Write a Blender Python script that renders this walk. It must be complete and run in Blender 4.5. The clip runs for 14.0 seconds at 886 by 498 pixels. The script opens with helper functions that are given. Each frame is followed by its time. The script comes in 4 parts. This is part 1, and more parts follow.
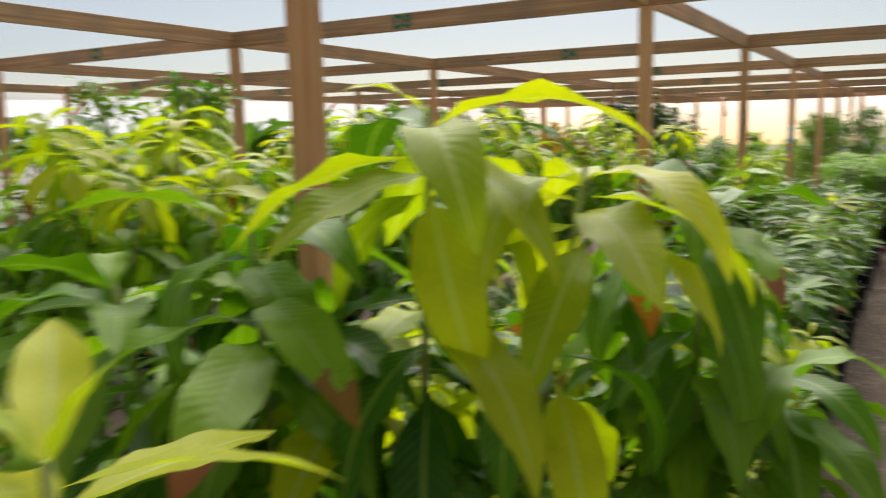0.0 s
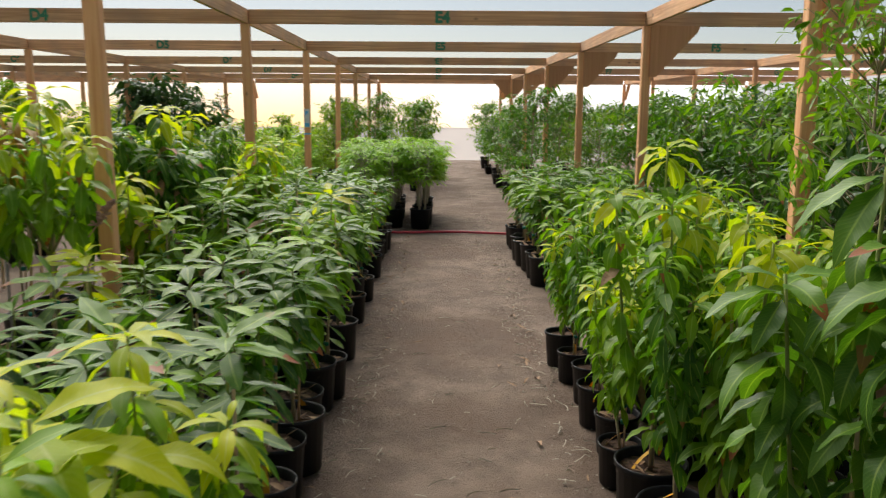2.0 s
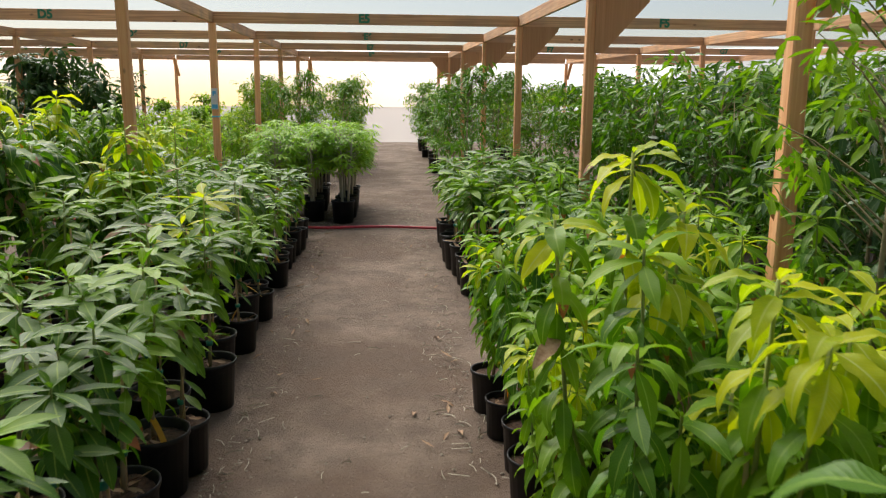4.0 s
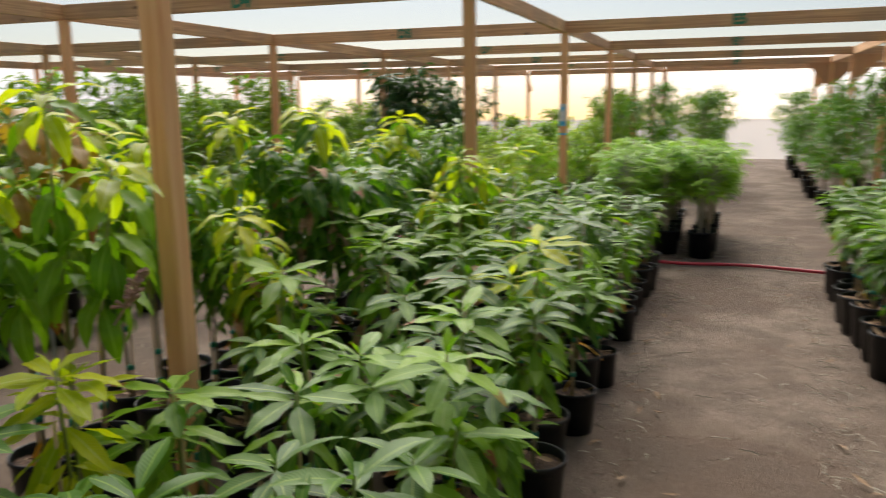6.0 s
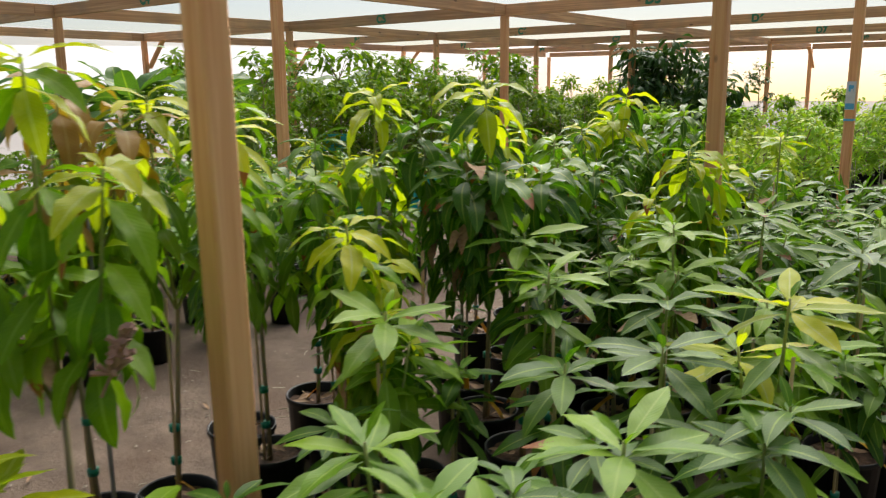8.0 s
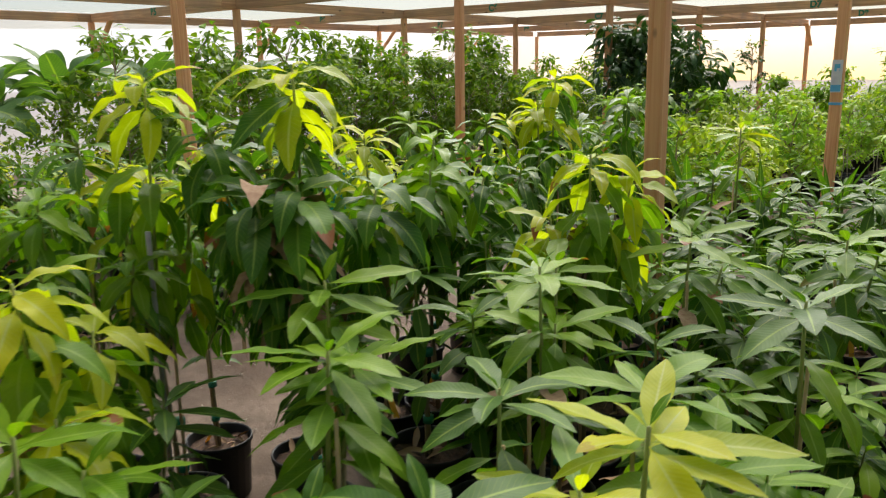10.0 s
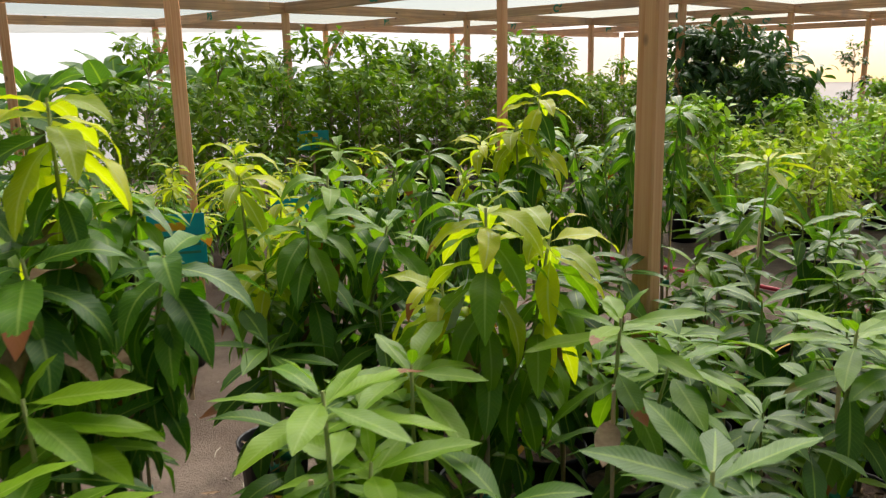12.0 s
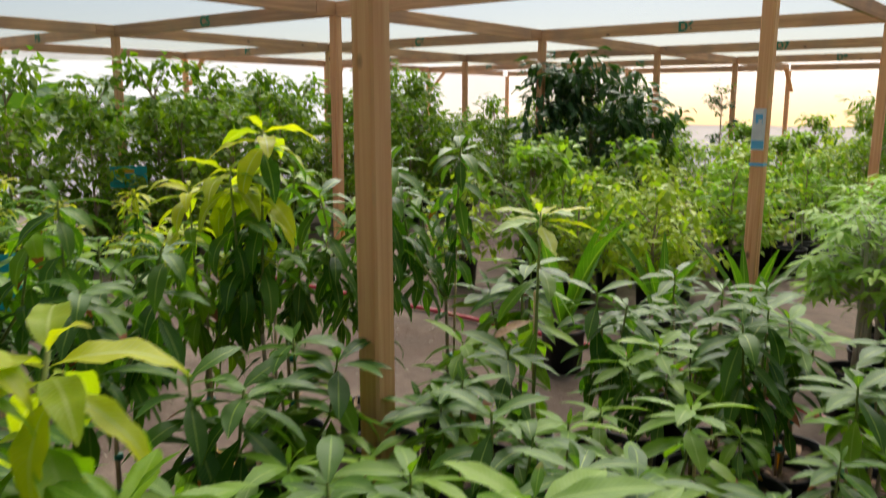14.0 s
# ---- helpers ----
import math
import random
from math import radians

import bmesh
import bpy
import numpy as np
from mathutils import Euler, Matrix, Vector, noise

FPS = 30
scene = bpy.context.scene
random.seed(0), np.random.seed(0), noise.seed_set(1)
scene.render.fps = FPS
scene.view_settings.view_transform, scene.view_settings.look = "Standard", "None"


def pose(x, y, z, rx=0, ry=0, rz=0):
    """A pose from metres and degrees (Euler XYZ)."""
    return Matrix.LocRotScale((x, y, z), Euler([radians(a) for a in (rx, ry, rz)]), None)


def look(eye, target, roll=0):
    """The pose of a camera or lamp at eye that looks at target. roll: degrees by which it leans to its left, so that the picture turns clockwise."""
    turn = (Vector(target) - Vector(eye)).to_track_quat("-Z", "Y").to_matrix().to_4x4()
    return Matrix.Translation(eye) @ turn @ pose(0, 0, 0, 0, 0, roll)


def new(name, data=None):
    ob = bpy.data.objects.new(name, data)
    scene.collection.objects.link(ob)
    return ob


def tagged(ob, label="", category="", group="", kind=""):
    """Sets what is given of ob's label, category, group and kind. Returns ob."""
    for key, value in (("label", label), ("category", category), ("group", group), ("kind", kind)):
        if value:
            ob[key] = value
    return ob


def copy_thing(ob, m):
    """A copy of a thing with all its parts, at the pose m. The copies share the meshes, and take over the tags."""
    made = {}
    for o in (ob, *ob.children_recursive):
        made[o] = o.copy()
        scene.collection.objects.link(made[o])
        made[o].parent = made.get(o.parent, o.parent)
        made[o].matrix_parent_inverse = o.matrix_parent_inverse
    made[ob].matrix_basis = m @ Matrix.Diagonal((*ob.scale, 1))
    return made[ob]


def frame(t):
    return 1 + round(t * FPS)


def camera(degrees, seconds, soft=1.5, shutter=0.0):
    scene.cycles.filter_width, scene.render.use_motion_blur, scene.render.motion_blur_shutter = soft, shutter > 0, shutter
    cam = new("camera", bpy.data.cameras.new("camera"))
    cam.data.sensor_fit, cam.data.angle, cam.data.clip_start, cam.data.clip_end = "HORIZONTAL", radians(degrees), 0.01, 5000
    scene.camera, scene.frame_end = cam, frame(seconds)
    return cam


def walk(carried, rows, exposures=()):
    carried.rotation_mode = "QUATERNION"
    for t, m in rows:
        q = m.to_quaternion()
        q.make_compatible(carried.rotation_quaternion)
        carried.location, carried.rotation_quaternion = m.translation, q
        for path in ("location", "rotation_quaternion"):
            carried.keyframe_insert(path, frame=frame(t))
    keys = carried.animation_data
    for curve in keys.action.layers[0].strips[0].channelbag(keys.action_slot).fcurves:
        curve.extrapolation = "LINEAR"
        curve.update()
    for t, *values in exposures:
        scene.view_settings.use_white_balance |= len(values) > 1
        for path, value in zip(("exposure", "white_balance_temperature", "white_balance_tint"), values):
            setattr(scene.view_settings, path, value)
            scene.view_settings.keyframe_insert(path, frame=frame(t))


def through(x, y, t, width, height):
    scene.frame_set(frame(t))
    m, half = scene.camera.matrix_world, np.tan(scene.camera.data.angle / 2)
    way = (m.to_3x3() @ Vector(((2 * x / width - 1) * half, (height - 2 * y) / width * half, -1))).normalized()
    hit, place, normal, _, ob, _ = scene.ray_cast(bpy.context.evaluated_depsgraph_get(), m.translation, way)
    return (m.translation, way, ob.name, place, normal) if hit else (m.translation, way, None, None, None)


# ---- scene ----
cam = camera(58.3, 14.0, 1.2, 0.4)
EXPOSURE, KELVIN, TINT = 0.64, 6600, 12
PATH = [
    (0, (-0.447, 0.111, 1.639), (-1.470, 1.806, 1.349), -1.1),
    (0.5, (-0.439, 0.342, 1.653), (-0.963, 2.247, 1.34), -1.0),
    (1, (-0.343, 0.658, 1.635), (-0.525, 2.623, 1.31), -0.3),
    (1.5, (-0.246, 0.901, 1.66), (-0.275, 2.873, 1.328), 0.8),
    (2, (-0.267, 1.217, 1.649), (-0.248, 3.187, 1.304), 0.3),
    (2.5, (-0.23, 1.483, 1.645), (-0.062, 3.441, 1.276), 0.3),
    (2.7, (-0.198, 1.594, 1.639), (-0.025, 3.551, 1.264), 0.5),
    (4.8, (0.022, 2.734, 1.682), (0.134, 4.691, 1.285), 0.2),
    (5, (-0.003, 2.849, 1.68), (0.025, 4.812, 1.3), 0.5),
    (5.5, (-0.138, 3.122, 1.69), (-0.442, 5.065, 1.328), 0.2),
    (6, (-0.218, 3.392, 1.684), (-0.889, 5.241, 1.322), -0.7),
    (6.5, (-0.239, 3.702, 1.674), (-1.349, 5.322, 1.297), -0.2),
    (7, (-0.358, 3.988, 1.656), (-1.676, 5.445, 1.284), -1.8),
    (7.5, (-0.47, 4.239, 1.672), (-1.752, 5.722, 1.275), -1.2),
    (8, (-0.443, 4.561, 1.665), (-1.656, 6.098, 1.258), -0.5),
    (8.5, (-0.431, 4.866, 1.68), (-1.645, 6.399, 1.262), -0.8),
    (8.7, (-0.476, 4.98, 1.659), (-1.695, 6.509, 1.238), -1.2),
    (10.8, (-0.543, 6.051, 1.675), (-1.77, 7.557, 1.201), -0.4),
    (11, (-0.566, 6.155, 1.68), (-1.805, 7.649, 1.198), -0.4),
    (11.5, (-0.517, 6.417, 1.682), (-1.83, 7.843, 1.189), -0.5),
    (12, (-0.458, 6.62, 1.708), (-1.855, 7.98, 1.263), -1.1),
    (12.5, (-0.528, 6.868, 1.7), (-1.949, 8.209, 1.275), -0.9),
    (13, (-0.545, 7.126, 1.708), (-1.825, 8.599, 1.272), -0.5),
    (13.5, (-0.473, 7.427, 1.7), (-1.684, 8.961, 1.274), 0.4),
    (13.8, (-0.466, 7.588, 1.687), (-1.681, 9.12, 1.259), 0.4),
    (14, (-0.462, 7.693, 1.676), (-1.699, 9.223, 1.316), 0.3),
]
walk(cam, [(t, look(eye, target, roll)) for t, eye, target, roll in PATH], [(q, EXPOSURE + e, KELVIN, TINT) for q, e in ((0, -0.07), (5, -0.03), (7, 0.02), (11, 0.08), (12.5, 0.06), (14, -0.02))])

# ---- world and light ----
SUN_AZ, SUN_EL = -24.0, 45.0        # degrees from +Y towards +X, and above the horizon
world = bpy.data.worlds.new("dusk_sky")
scene.world = world
world.use_nodes = True
wn, wl = world.node_tree.nodes, world.node_tree.links
sky = wn.new("ShaderNodeTexSky")
sky.sky_type, sky.sun_disc = "NISHITA", False
sky.sun_elevation, sky.sun_rotation = radians(SUN_EL), radians(SUN_AZ)
sky.air_density, sky.dust_density, sky.ozone_density = 1.0, 1.0, 1.0
wl.new(sky.outputs[0], wn["Background"].inputs[0])
wn["Background"].inputs[1].default_value = 0.052
sun = new("sun", bpy.data.lights.new("sun", "SUN"))
sun.data.energy, sun.data.angle, sun.data.color = 4.9, radians(60), (1.0, 0.95, 0.86)
a, e = radians(SUN_AZ), radians(SUN_EL)
sun.matrix_world = look((0, 0, 30), (-math.sin(a) * 50 * math.cos(e), -math.cos(a) * 50 * math.cos(e), 30 - 50 * math.sin(e)))

# ---- materials ----


def material(name):
    m = bpy.data.materials.new(name)
    m.use_nodes = True
    n, l = m.node_tree.nodes, m.node_tree.links
    return m, n, l, n["Principled BSDF"]


def mixed(n, l, fac, a, b):
    """A colour mix; a and b are colours or sockets."""
    x = n.new("ShaderNodeMix")
    x.data_type = "RGBA"
    if isinstance(fac, float):
        x.inputs[0].default_value = fac
    else:
        l.new(fac, x.inputs[0])
    for i, c in ((6, a), (7, b)):
        if isinstance(c, tuple):
            x.inputs[i].default_value = (*c, 1)
        else:
            l.new(c, x.inputs[i])
    return x.outputs[2]


def ramp(n, l, fac, *stops):
    r = n.new("ShaderNodeValToRGB")
    while len(r.color_ramp.elements) < len(stops):
        r.color_ramp.elements.new(0.5)
    for el, (p, c) in zip(r.color_ramp.elements, stops):
        el.position, el.color = p, (c, c, c, 1) if isinstance(c, float) else (*c, 1)
    l.new(fac, r.inputs[0])
    return r.outputs[0]


def noise_tex(n, l, scale, detail=3.0, stretch=None, coord="Object", rough=0.6):
    t = n.new("ShaderNodeTexNoise")
    t.inputs["Scale"].default_value, t.inputs["Detail"].default_value, t.inputs["Roughness"].default_value = scale, detail, rough
    c = n.new("ShaderNodeTexCoord").outputs[coord]
    if stretch:
        mp = n.new("ShaderNodeMapping")
        mp.inputs["Scale"].default_value = stretch
        l.new(c, mp.inputs[0])
        c = mp.outputs[0]
    l.new(c, t.inputs["Vector"])
    return t.outputs["Fac"]


def bump(n, l, bsdf, height, strength, distance):
    b = n.new("ShaderNodeBump")
    b.inputs["Strength"].default_value, b.inputs["Distance"].default_value = strength, distance
    l.new(height, b.inputs["Height"])
    l.new(b.outputs[0], bsdf.inputs["Normal"])


def leaf_material(name, dark, light, rib, through, gloss=0.42, islands=True, veins=True, burnt=0.0):
    """A leaf blade: colour varies from leaf to leaf, with a pale midrib, side veins, brown tips here and there, and light that comes through."""
    m, n, l, p = material(name)
    uv = n.new("ShaderNodeTexCoord").outputs["UV"]
    sep = n.new("ShaderNodeSeparateXYZ")
    l.new(uv, sep.inputs[0])
    rnd = n.new("ShaderNodeNewGeometry").outputs["Random Per Island"] if islands else n.new("ShaderNodeObjectInfo").outputs["Random"]
    blot = noise_tex(n, l, 9.0, 3.0)
    add = n.new("ShaderNodeMath")
    add.operation = "MULTIPLY_ADD"
    l.new(blot, add.inputs[0])
    add.inputs[1].default_value = 0.7
    add.use_clamp = True
    sub = n.new("ShaderNodeMath")
    sub.operation = "SUBTRACT"
    l.new(rnd, sub.inputs[0])
    sub.inputs[1].default_value = 0.35
    l.new(sub.outputs[0], add.inputs[2])
    col = mixed(n, l, add.outputs[0], dark, light)
    mid = n.new("ShaderNodeMath")
    mid.operation = "ABSOLUTE"
    half = n.new("ShaderNodeMath")
    half.operation = "SUBTRACT"
    l.new(sep.outputs[0], half.inputs[0])
    half.inputs[1].default_value = 0.5
    l.new(half.outputs[0], mid.inputs[0])
    if veins:
        col = mixed(n, l, ramp(n, l, mid.outputs[0], (0.015, 0.75), (0.06, 0.0)), col, rib)
        w = n.new("ShaderNodeMath")
        w.operation = "MULTIPLY_ADD"
        l.new(mid.outputs[0], w.inputs[0])
        w.inputs[1].default_value = -0.28
        l.new(sep.outputs[1], w.inputs[2])
        s = n.new("ShaderNodeMath")
        s.operation = "MULTIPLY"
        l.new(w.outputs[0], s.inputs[0])
        s.inputs[1].default_value = 115.0
        sn = n.new("ShaderNodeMath")
        sn.operation = "SINE"
        l.new(s.outputs[0], sn.inputs[0])
        vein = ramp(n, l, sn.outputs[0], (0.80, 0.0), (1.0, 0.17))
        col = mixed(n, l, vein, col, rib)
        bump(n, l, p, sn.outputs[0], 0.09, 0.002)
    if burnt:
        tip = n.new("ShaderNodeMath")
        tip.operation = "MULTIPLY_ADD"
        l.new(noise_tex(n, l, 14.0, 3.0), tip.inputs[0])
        tip.inputs[1].default_value = 0.5
        l.new(sep.outputs[1], tip.inputs[2])
        gate = ramp(n, l, rnd, (1.0 - burnt, 0.0), (1.0 - burnt + 0.02, 1.0))
        edge = ramp(n, l, tip.outputs[0], (0.995, 0.0), (1.0, 1.0))
        both = n.new("ShaderNodeMath")
        both.operation = "MULTIPLY"
        tip.inputs[1].default_value = 0.42
        l.new(gate, both.inputs[0])
        l.new(edge, both.inputs[1])
        col = mixed(n, l, both.outputs[0], col, (0.25, 0.09, 0.03))
    l.new(col, p.inputs["Base Color"])
    p.inputs["Roughness"].default_value = gloss
    p.inputs["Specular IOR Level"].default_value = 0.22
    t = n.new("ShaderNodeBsdfTranslucent")
    tint = n.new("ShaderNodeMix")
    tint.data_type, tint.blend_type = "RGBA", "MULTIPLY"
    tint.inputs[0].default_value = 1.0
    l.new(col, tint.inputs[6])
    tint.inputs[7].default_value = (1.42, 1.58, 0.36, 1)
    l.new(tint.outputs[2], t.inputs["Color"])
    ms = n.new("ShaderNodeMixShader")
    ms.inputs[0].default_value = through
    l.new(p.outputs[0], ms.inputs[1])
    l.new(t.outputs[0], ms.inputs[2])
    l.new(ms.outputs[0], n["Material Output"].inputs[0])
    return m


RIB = (0.27, 0.40, 0.07)
LEAF = {}
for hero in (False, True):
    LEAF["dark", hero] = leaf_material("mango_leaf_dark", (0.030, 0.105, 0.007), (0.088, 0.215, 0.012), RIB, 0.32, 0.42, not hero, True, 0.09)
    LEAF["blue", hero] = leaf_material("mango_leaf_bluish", (0.036, 0.108, 0.010), (0.100, 0.210, 0.020), RIB, 0.30, 0.42, not hero, True, 0.06)
    LEAF["mid", hero] = leaf_material("mango_leaf_green", (0.085, 0.205, 0.006), (0.205, 0.350, 0.012), RIB, 0.36, 0.42, not hero, True, 0.06)
    LEAF["lime", hero] = leaf_material("mango_leaf_new", (0.28, 0.375, 0.006), (0.52, 0.53, 0.010), (0.52, 0.56, 0.20), 0.48, 0.42, not hero, True, 0.05)
LEAF["fine", False] = leaf_material("shrub_leaf", (0.070, 0.160, 0.010), (0.19, 0.29, 0.024), RIB, 0.40, 0.55, True, False)
LEAF["bright", False] = leaf_material("cassava_leaf", (0.17, 0.34, 0.035), (0.33, 0.50, 0.06), RIB, 0.35, 0.5, True, False)
LEAF["yellow", False] = leaf_material("yellow_green_leaf", (0.20, 0.33, 0.02), (0.42, 0.50, 0.05), RIB, 0.35, 0.5, True, False)
LEAF["deep", False] = leaf_material("deep_green_leaf", (0.022, 0.065, 0.018), (0.05, 0.12, 0.03), (0.12, 0.2, 0.07), 0.2, 0.38, True, True)
LEAF["red", False] = leaf_material("reddish_new_leaf", (0.26, 0.11, 0.03), (0.32, 0.22, 0.04), (0.4, 0.3, 0.1), 0.35, 0.45, True, True)
LEAF["red", True] = LEAF["red", False]
LEAF["banana", False] = leaf_material("banana_leaf", (0.045, 0.125, 0.03), (0.11, 0.22, 0.06), RIB, 0.35, 0.4, True, True)


def bark_material(name, a, b):
    m, n, l, p = material(name)
    f = noise_tex(n, l, 30.0, 4.0, (1, 1, 0.35))
    l.new(mixed(n, l, f, a, b), p.inputs["Base Color"])
    p.inputs["Roughness"].default_value = 0.85
    bump(n, l, p, f, 0.5, 0.004)
    return m


BARK = bark_material("bark", (0.17, 0.135, 0.07), (0.33, 0.28, 0.16))
GREENSTEM = bark_material("green_stem", (0.17, 0.23, 0.05), (0.30, 0.33, 0.10))
PALEBARK = bark_material("pale_bark", (0.34, 0.30, 0.22), (0.52, 0.48, 0.38))


def wood_material(name, a, b, c):
    """Rough-sawn fir; the grain runs along the piece's own z axis."""
    m, n, l, p = material(name)
    info = n.new("ShaderNodeObjectInfo")
    tc = n.new("ShaderNodeTexCoord")
    off = n.new("ShaderNodeVectorMath")
    off.operation = "MULTIPLY_ADD"
    comb = n.new("ShaderNodeCombineXYZ")
    for i in range(3):
        l.new(info.outputs["Random"], comb.inputs[i])
    l.new(comb.outputs[0], off.inputs[0])
    off.inputs[1].default_value = (37, 53, 71)
    l.new(tc.outputs["Object"], off.inputs[2])
    mp = n.new("ShaderNodeMapping")
    mp.inputs["Scale"].default_value = (30, 30, 0.8)
    l.new(off.outputs[0], mp.inputs[0])
    g = n.new("ShaderNodeTexNoise")
    g.inputs["Scale"].default_value, g.inputs["Detail"].default_value, g.inputs["Distortion"].default_value = 1.6, 5.0, 0.7
    l.new(mp.outputs[0], g.inputs["Vector"])
    big = n.new("ShaderNodeTexNoise")
    big.inputs["Scale"].default_value, big.inputs["Detail"].default_value = 2.2, 3.0
    l.new(off.outputs[0], big.inputs["Vector"])
    col = mixed(n, l, ramp(n, l, g.outputs["Fac"], (0.32, 0.0), (0.68, 1.0)), a, b)
    col = mixed(n, l, ramp(n, l, big.outputs["Fac"], (0.42, 0.0), (0.72, 0.7)), col, c)
    # knots
    kn = n.new("ShaderNodeTexVoronoi")
    kn.inputs["Scale"].default_value = 1.0
    mk = n.new("ShaderNodeMapping")
    mk.inputs["Scale"].default_value = (5.5, 5.5, 3.0)
    l.new(off.outputs[0], mk.inputs[0])
    l.new(mk.outputs[0], kn.inputs["Vector"])
    col = mixed(n, l, ramp(n, l, kn.outputs["Distance"], (0.05, 0.8), (0.11, 0.0)), col, (0.13, 0.06, 0.03))
    hsv = n.new("ShaderNodeHueSaturation")
    vr = n.new("ShaderNodeMapRange")
    vr.inputs["To Min"].default_value, vr.inputs["To Max"].default_value = 0.8, 1.15
    l.new(info.outputs["Random"], vr.inputs["Value"])
    l.new(vr.outputs[0], hsv.inputs["Value"])
    l.new(col, hsv.inputs["Color"])
    l.new(hsv.outputs[0], p.inputs["Base Color"])
    p.inputs["Roughness"].default_value = 0.75
    bump(n, l, p, g.outputs["Fac"], 0.35, 0.003)
    return m


POSTWOOD = wood_material("fir_post_wood", (0.68, 0.29, 0.11), (0.86, 0.50, 0.25), (0.78, 0.41, 0.18))
BEAMWOOD = wood_material("weathered_beam_wood", (0.52, 0.25, 0.11), (0.80, 0.47, 0.24), (0.40, 0.25, 0.155))
PLYWOOD = wood_material("plywood", (0.44, 0.20, 0.085), (0.56, 0.28, 0.13), (0.48, 0.25, 0.12))
CANE = bark_material("bamboo_cane", (0.42, 0.30, 0.16), (0.58, 0.44, 0.26))


def plain(name, colour, rough=0.5, second=None, scale=18.0, relief=0.0):
    m, n, l, p = material(name)
    f = noise_tex(n, l, scale, 4.0)
    s = second or tuple(c * 0.7 for c in colour)
    l.new(mixed(n, l, ramp(n, l, f, (0.35, 0.0), (0.7, 1.0)), colour, s), p.inputs["Base Color"])
    p.inputs["Roughness"].default_value = rough
    if relief:
        bump(n, l, p, f, 0.6, relief)
    return m


POT = plain("black_plastic", (0.007, 0.008, 0.010), 0.45, (0.016, 0.017, 0.019), 9.0)
POT.node_tree.nodes["Principled BSDF"].inputs["Specular IOR Level"].default_value = 0.25
SOIL = plain("potting_soil", (0.035, 0.019, 0.011), 0.95, (0.12, 0.068, 0.04), 42.0, 0.02)
TIE = plain("green_tie_tape", (0.0, 0.21, 0.13), 0.45)
YTAG = plain("yellow_tag_plastic", (0.72, 0.42, 0.01), 0.5, (0.6, 0.3, 0.01))
WTAG = plain("white_label_plastic", (0.75, 0.76, 0.77), 0.5, (0.6, 0.62, 0.64))
TEAL = plain("teal_plastic", (0.0, 0.37, 0.38), 0.35, (0.0, 0.31, 0.34))
BLUE = plain("blue_print", (0.10, 0.42, 0.70), 0.5, (0.13, 0.5, 0.75))
REDHOSE = plain("red_hose_rubber", (0.52, 0.03, 0.05), 0.4, (0.40, 0.03, 0.05))
STENCIL = plain("green_stencil_paint", (0.012, 0.20, 0.10), 0.7, (0.06, 0.20, 0.11), 40.0)
DRY = plain("dry_leaf", (0.26, 0.15, 0.08), 0.8, (0.40, 0.27, 0.16), 12.0)
STEEL = plain("grey_conduit", (0.35, 0.35, 0.35), 0.4, (0.25, 0.25, 0.24))
BENCHWOOD = wood_material("grey_bench_wood", (0.34, 0.27, 0.21), (0.46, 0.38, 0.30), (0.28, 0.23, 0.19))

# bare trodden earth
EARTH, n, l, p = material("trodden_earth")
big = noise_tex(n, l, 0.8, 4.0)
mid = noise_tex(n, l, 2.6, 6.0, None, "Object", 0.7)
fine = noise_tex(n, l, 70.0, 4.0, None, "Object", 0.75)
c1 = mixed(n, l, ramp(n, l, big, (0.42, 0.0), (0.58, 1.0)), (0.148, 0.098, 0.067), (0.262, 0.196, 0.148))
c2 = mixed(n, l, ramp(n, l, mid, (0.42, 0.0), (0.62, 0.8)), c1, (0.131, 0.093, 0.067))
c3 = mixed(n, l, ramp(n, l, fine, (0.60, 0.0), (0.72, 0.8)), c2, (0.317, 0.255, 0.2))
c4 = mixed(n, l, ramp(n, l, fine, (0.28, 0.8), (0.38, 0.0)), c3, (0.089, 0.061, 0.043))
l.new(c4, p.inputs["Base Color"])
p.inputs["Roughness"].default_value = 0.95
hsum = n.new("ShaderNodeMath")
hsum.operation = "ADD"
l.new(mid, hsum.inputs[0])
l.new(fine, hsum.inputs[1])
bump(n, l, p, hsum.outputs[0], 1.0, 0.02)

# white woven shade cloth: part of the light goes straight through the weave, the rest is scattered


def cloth_material(name, openness):
    m, n, l, p = material(name)
    tr = n.new("ShaderNodeBsdfTransparent")
    tl = n.new("ShaderNodeBsdfTranslucent")
    seam = noise_tex(n, l, 0.5, 3.0, (1, 0.12, 1))
    l.new(mixed(n, l, seam, (0.84, 0.87, 0.90), (0.93, 0.94, 0.95)), tl.inputs[0])
    df = n.new("ShaderNodeBsdfDiffuse")
    df.inputs[0].default_value = (0.8, 0.81, 0.83, 1)
    m1, m2 = n.new("ShaderNodeMixShader"), n.new("ShaderNodeMixShader")
    m1.inputs[0].default_value = 0.16
    l.new(tl.outputs[0], m1.inputs[1])
    l.new(df.outputs[0], m1.inputs[2])
    m2.inputs[0].default_value = 1 - openness
    l.new(tr.outputs[0], m2.inputs[1])
    l.new(m1.outputs[0], m2.inputs[2])
    l.new(m2.outputs[0], n["Material Output"].inputs[0])
    return m


CLOTH = cloth_material("white_shade_cloth", 0.85)
WALLCLOTH = cloth_material("white_wall_cloth", 0.4)
NETCLOTH = cloth_material("thin_white_wall_net", 0.68)

# ---- mesh helpers ----


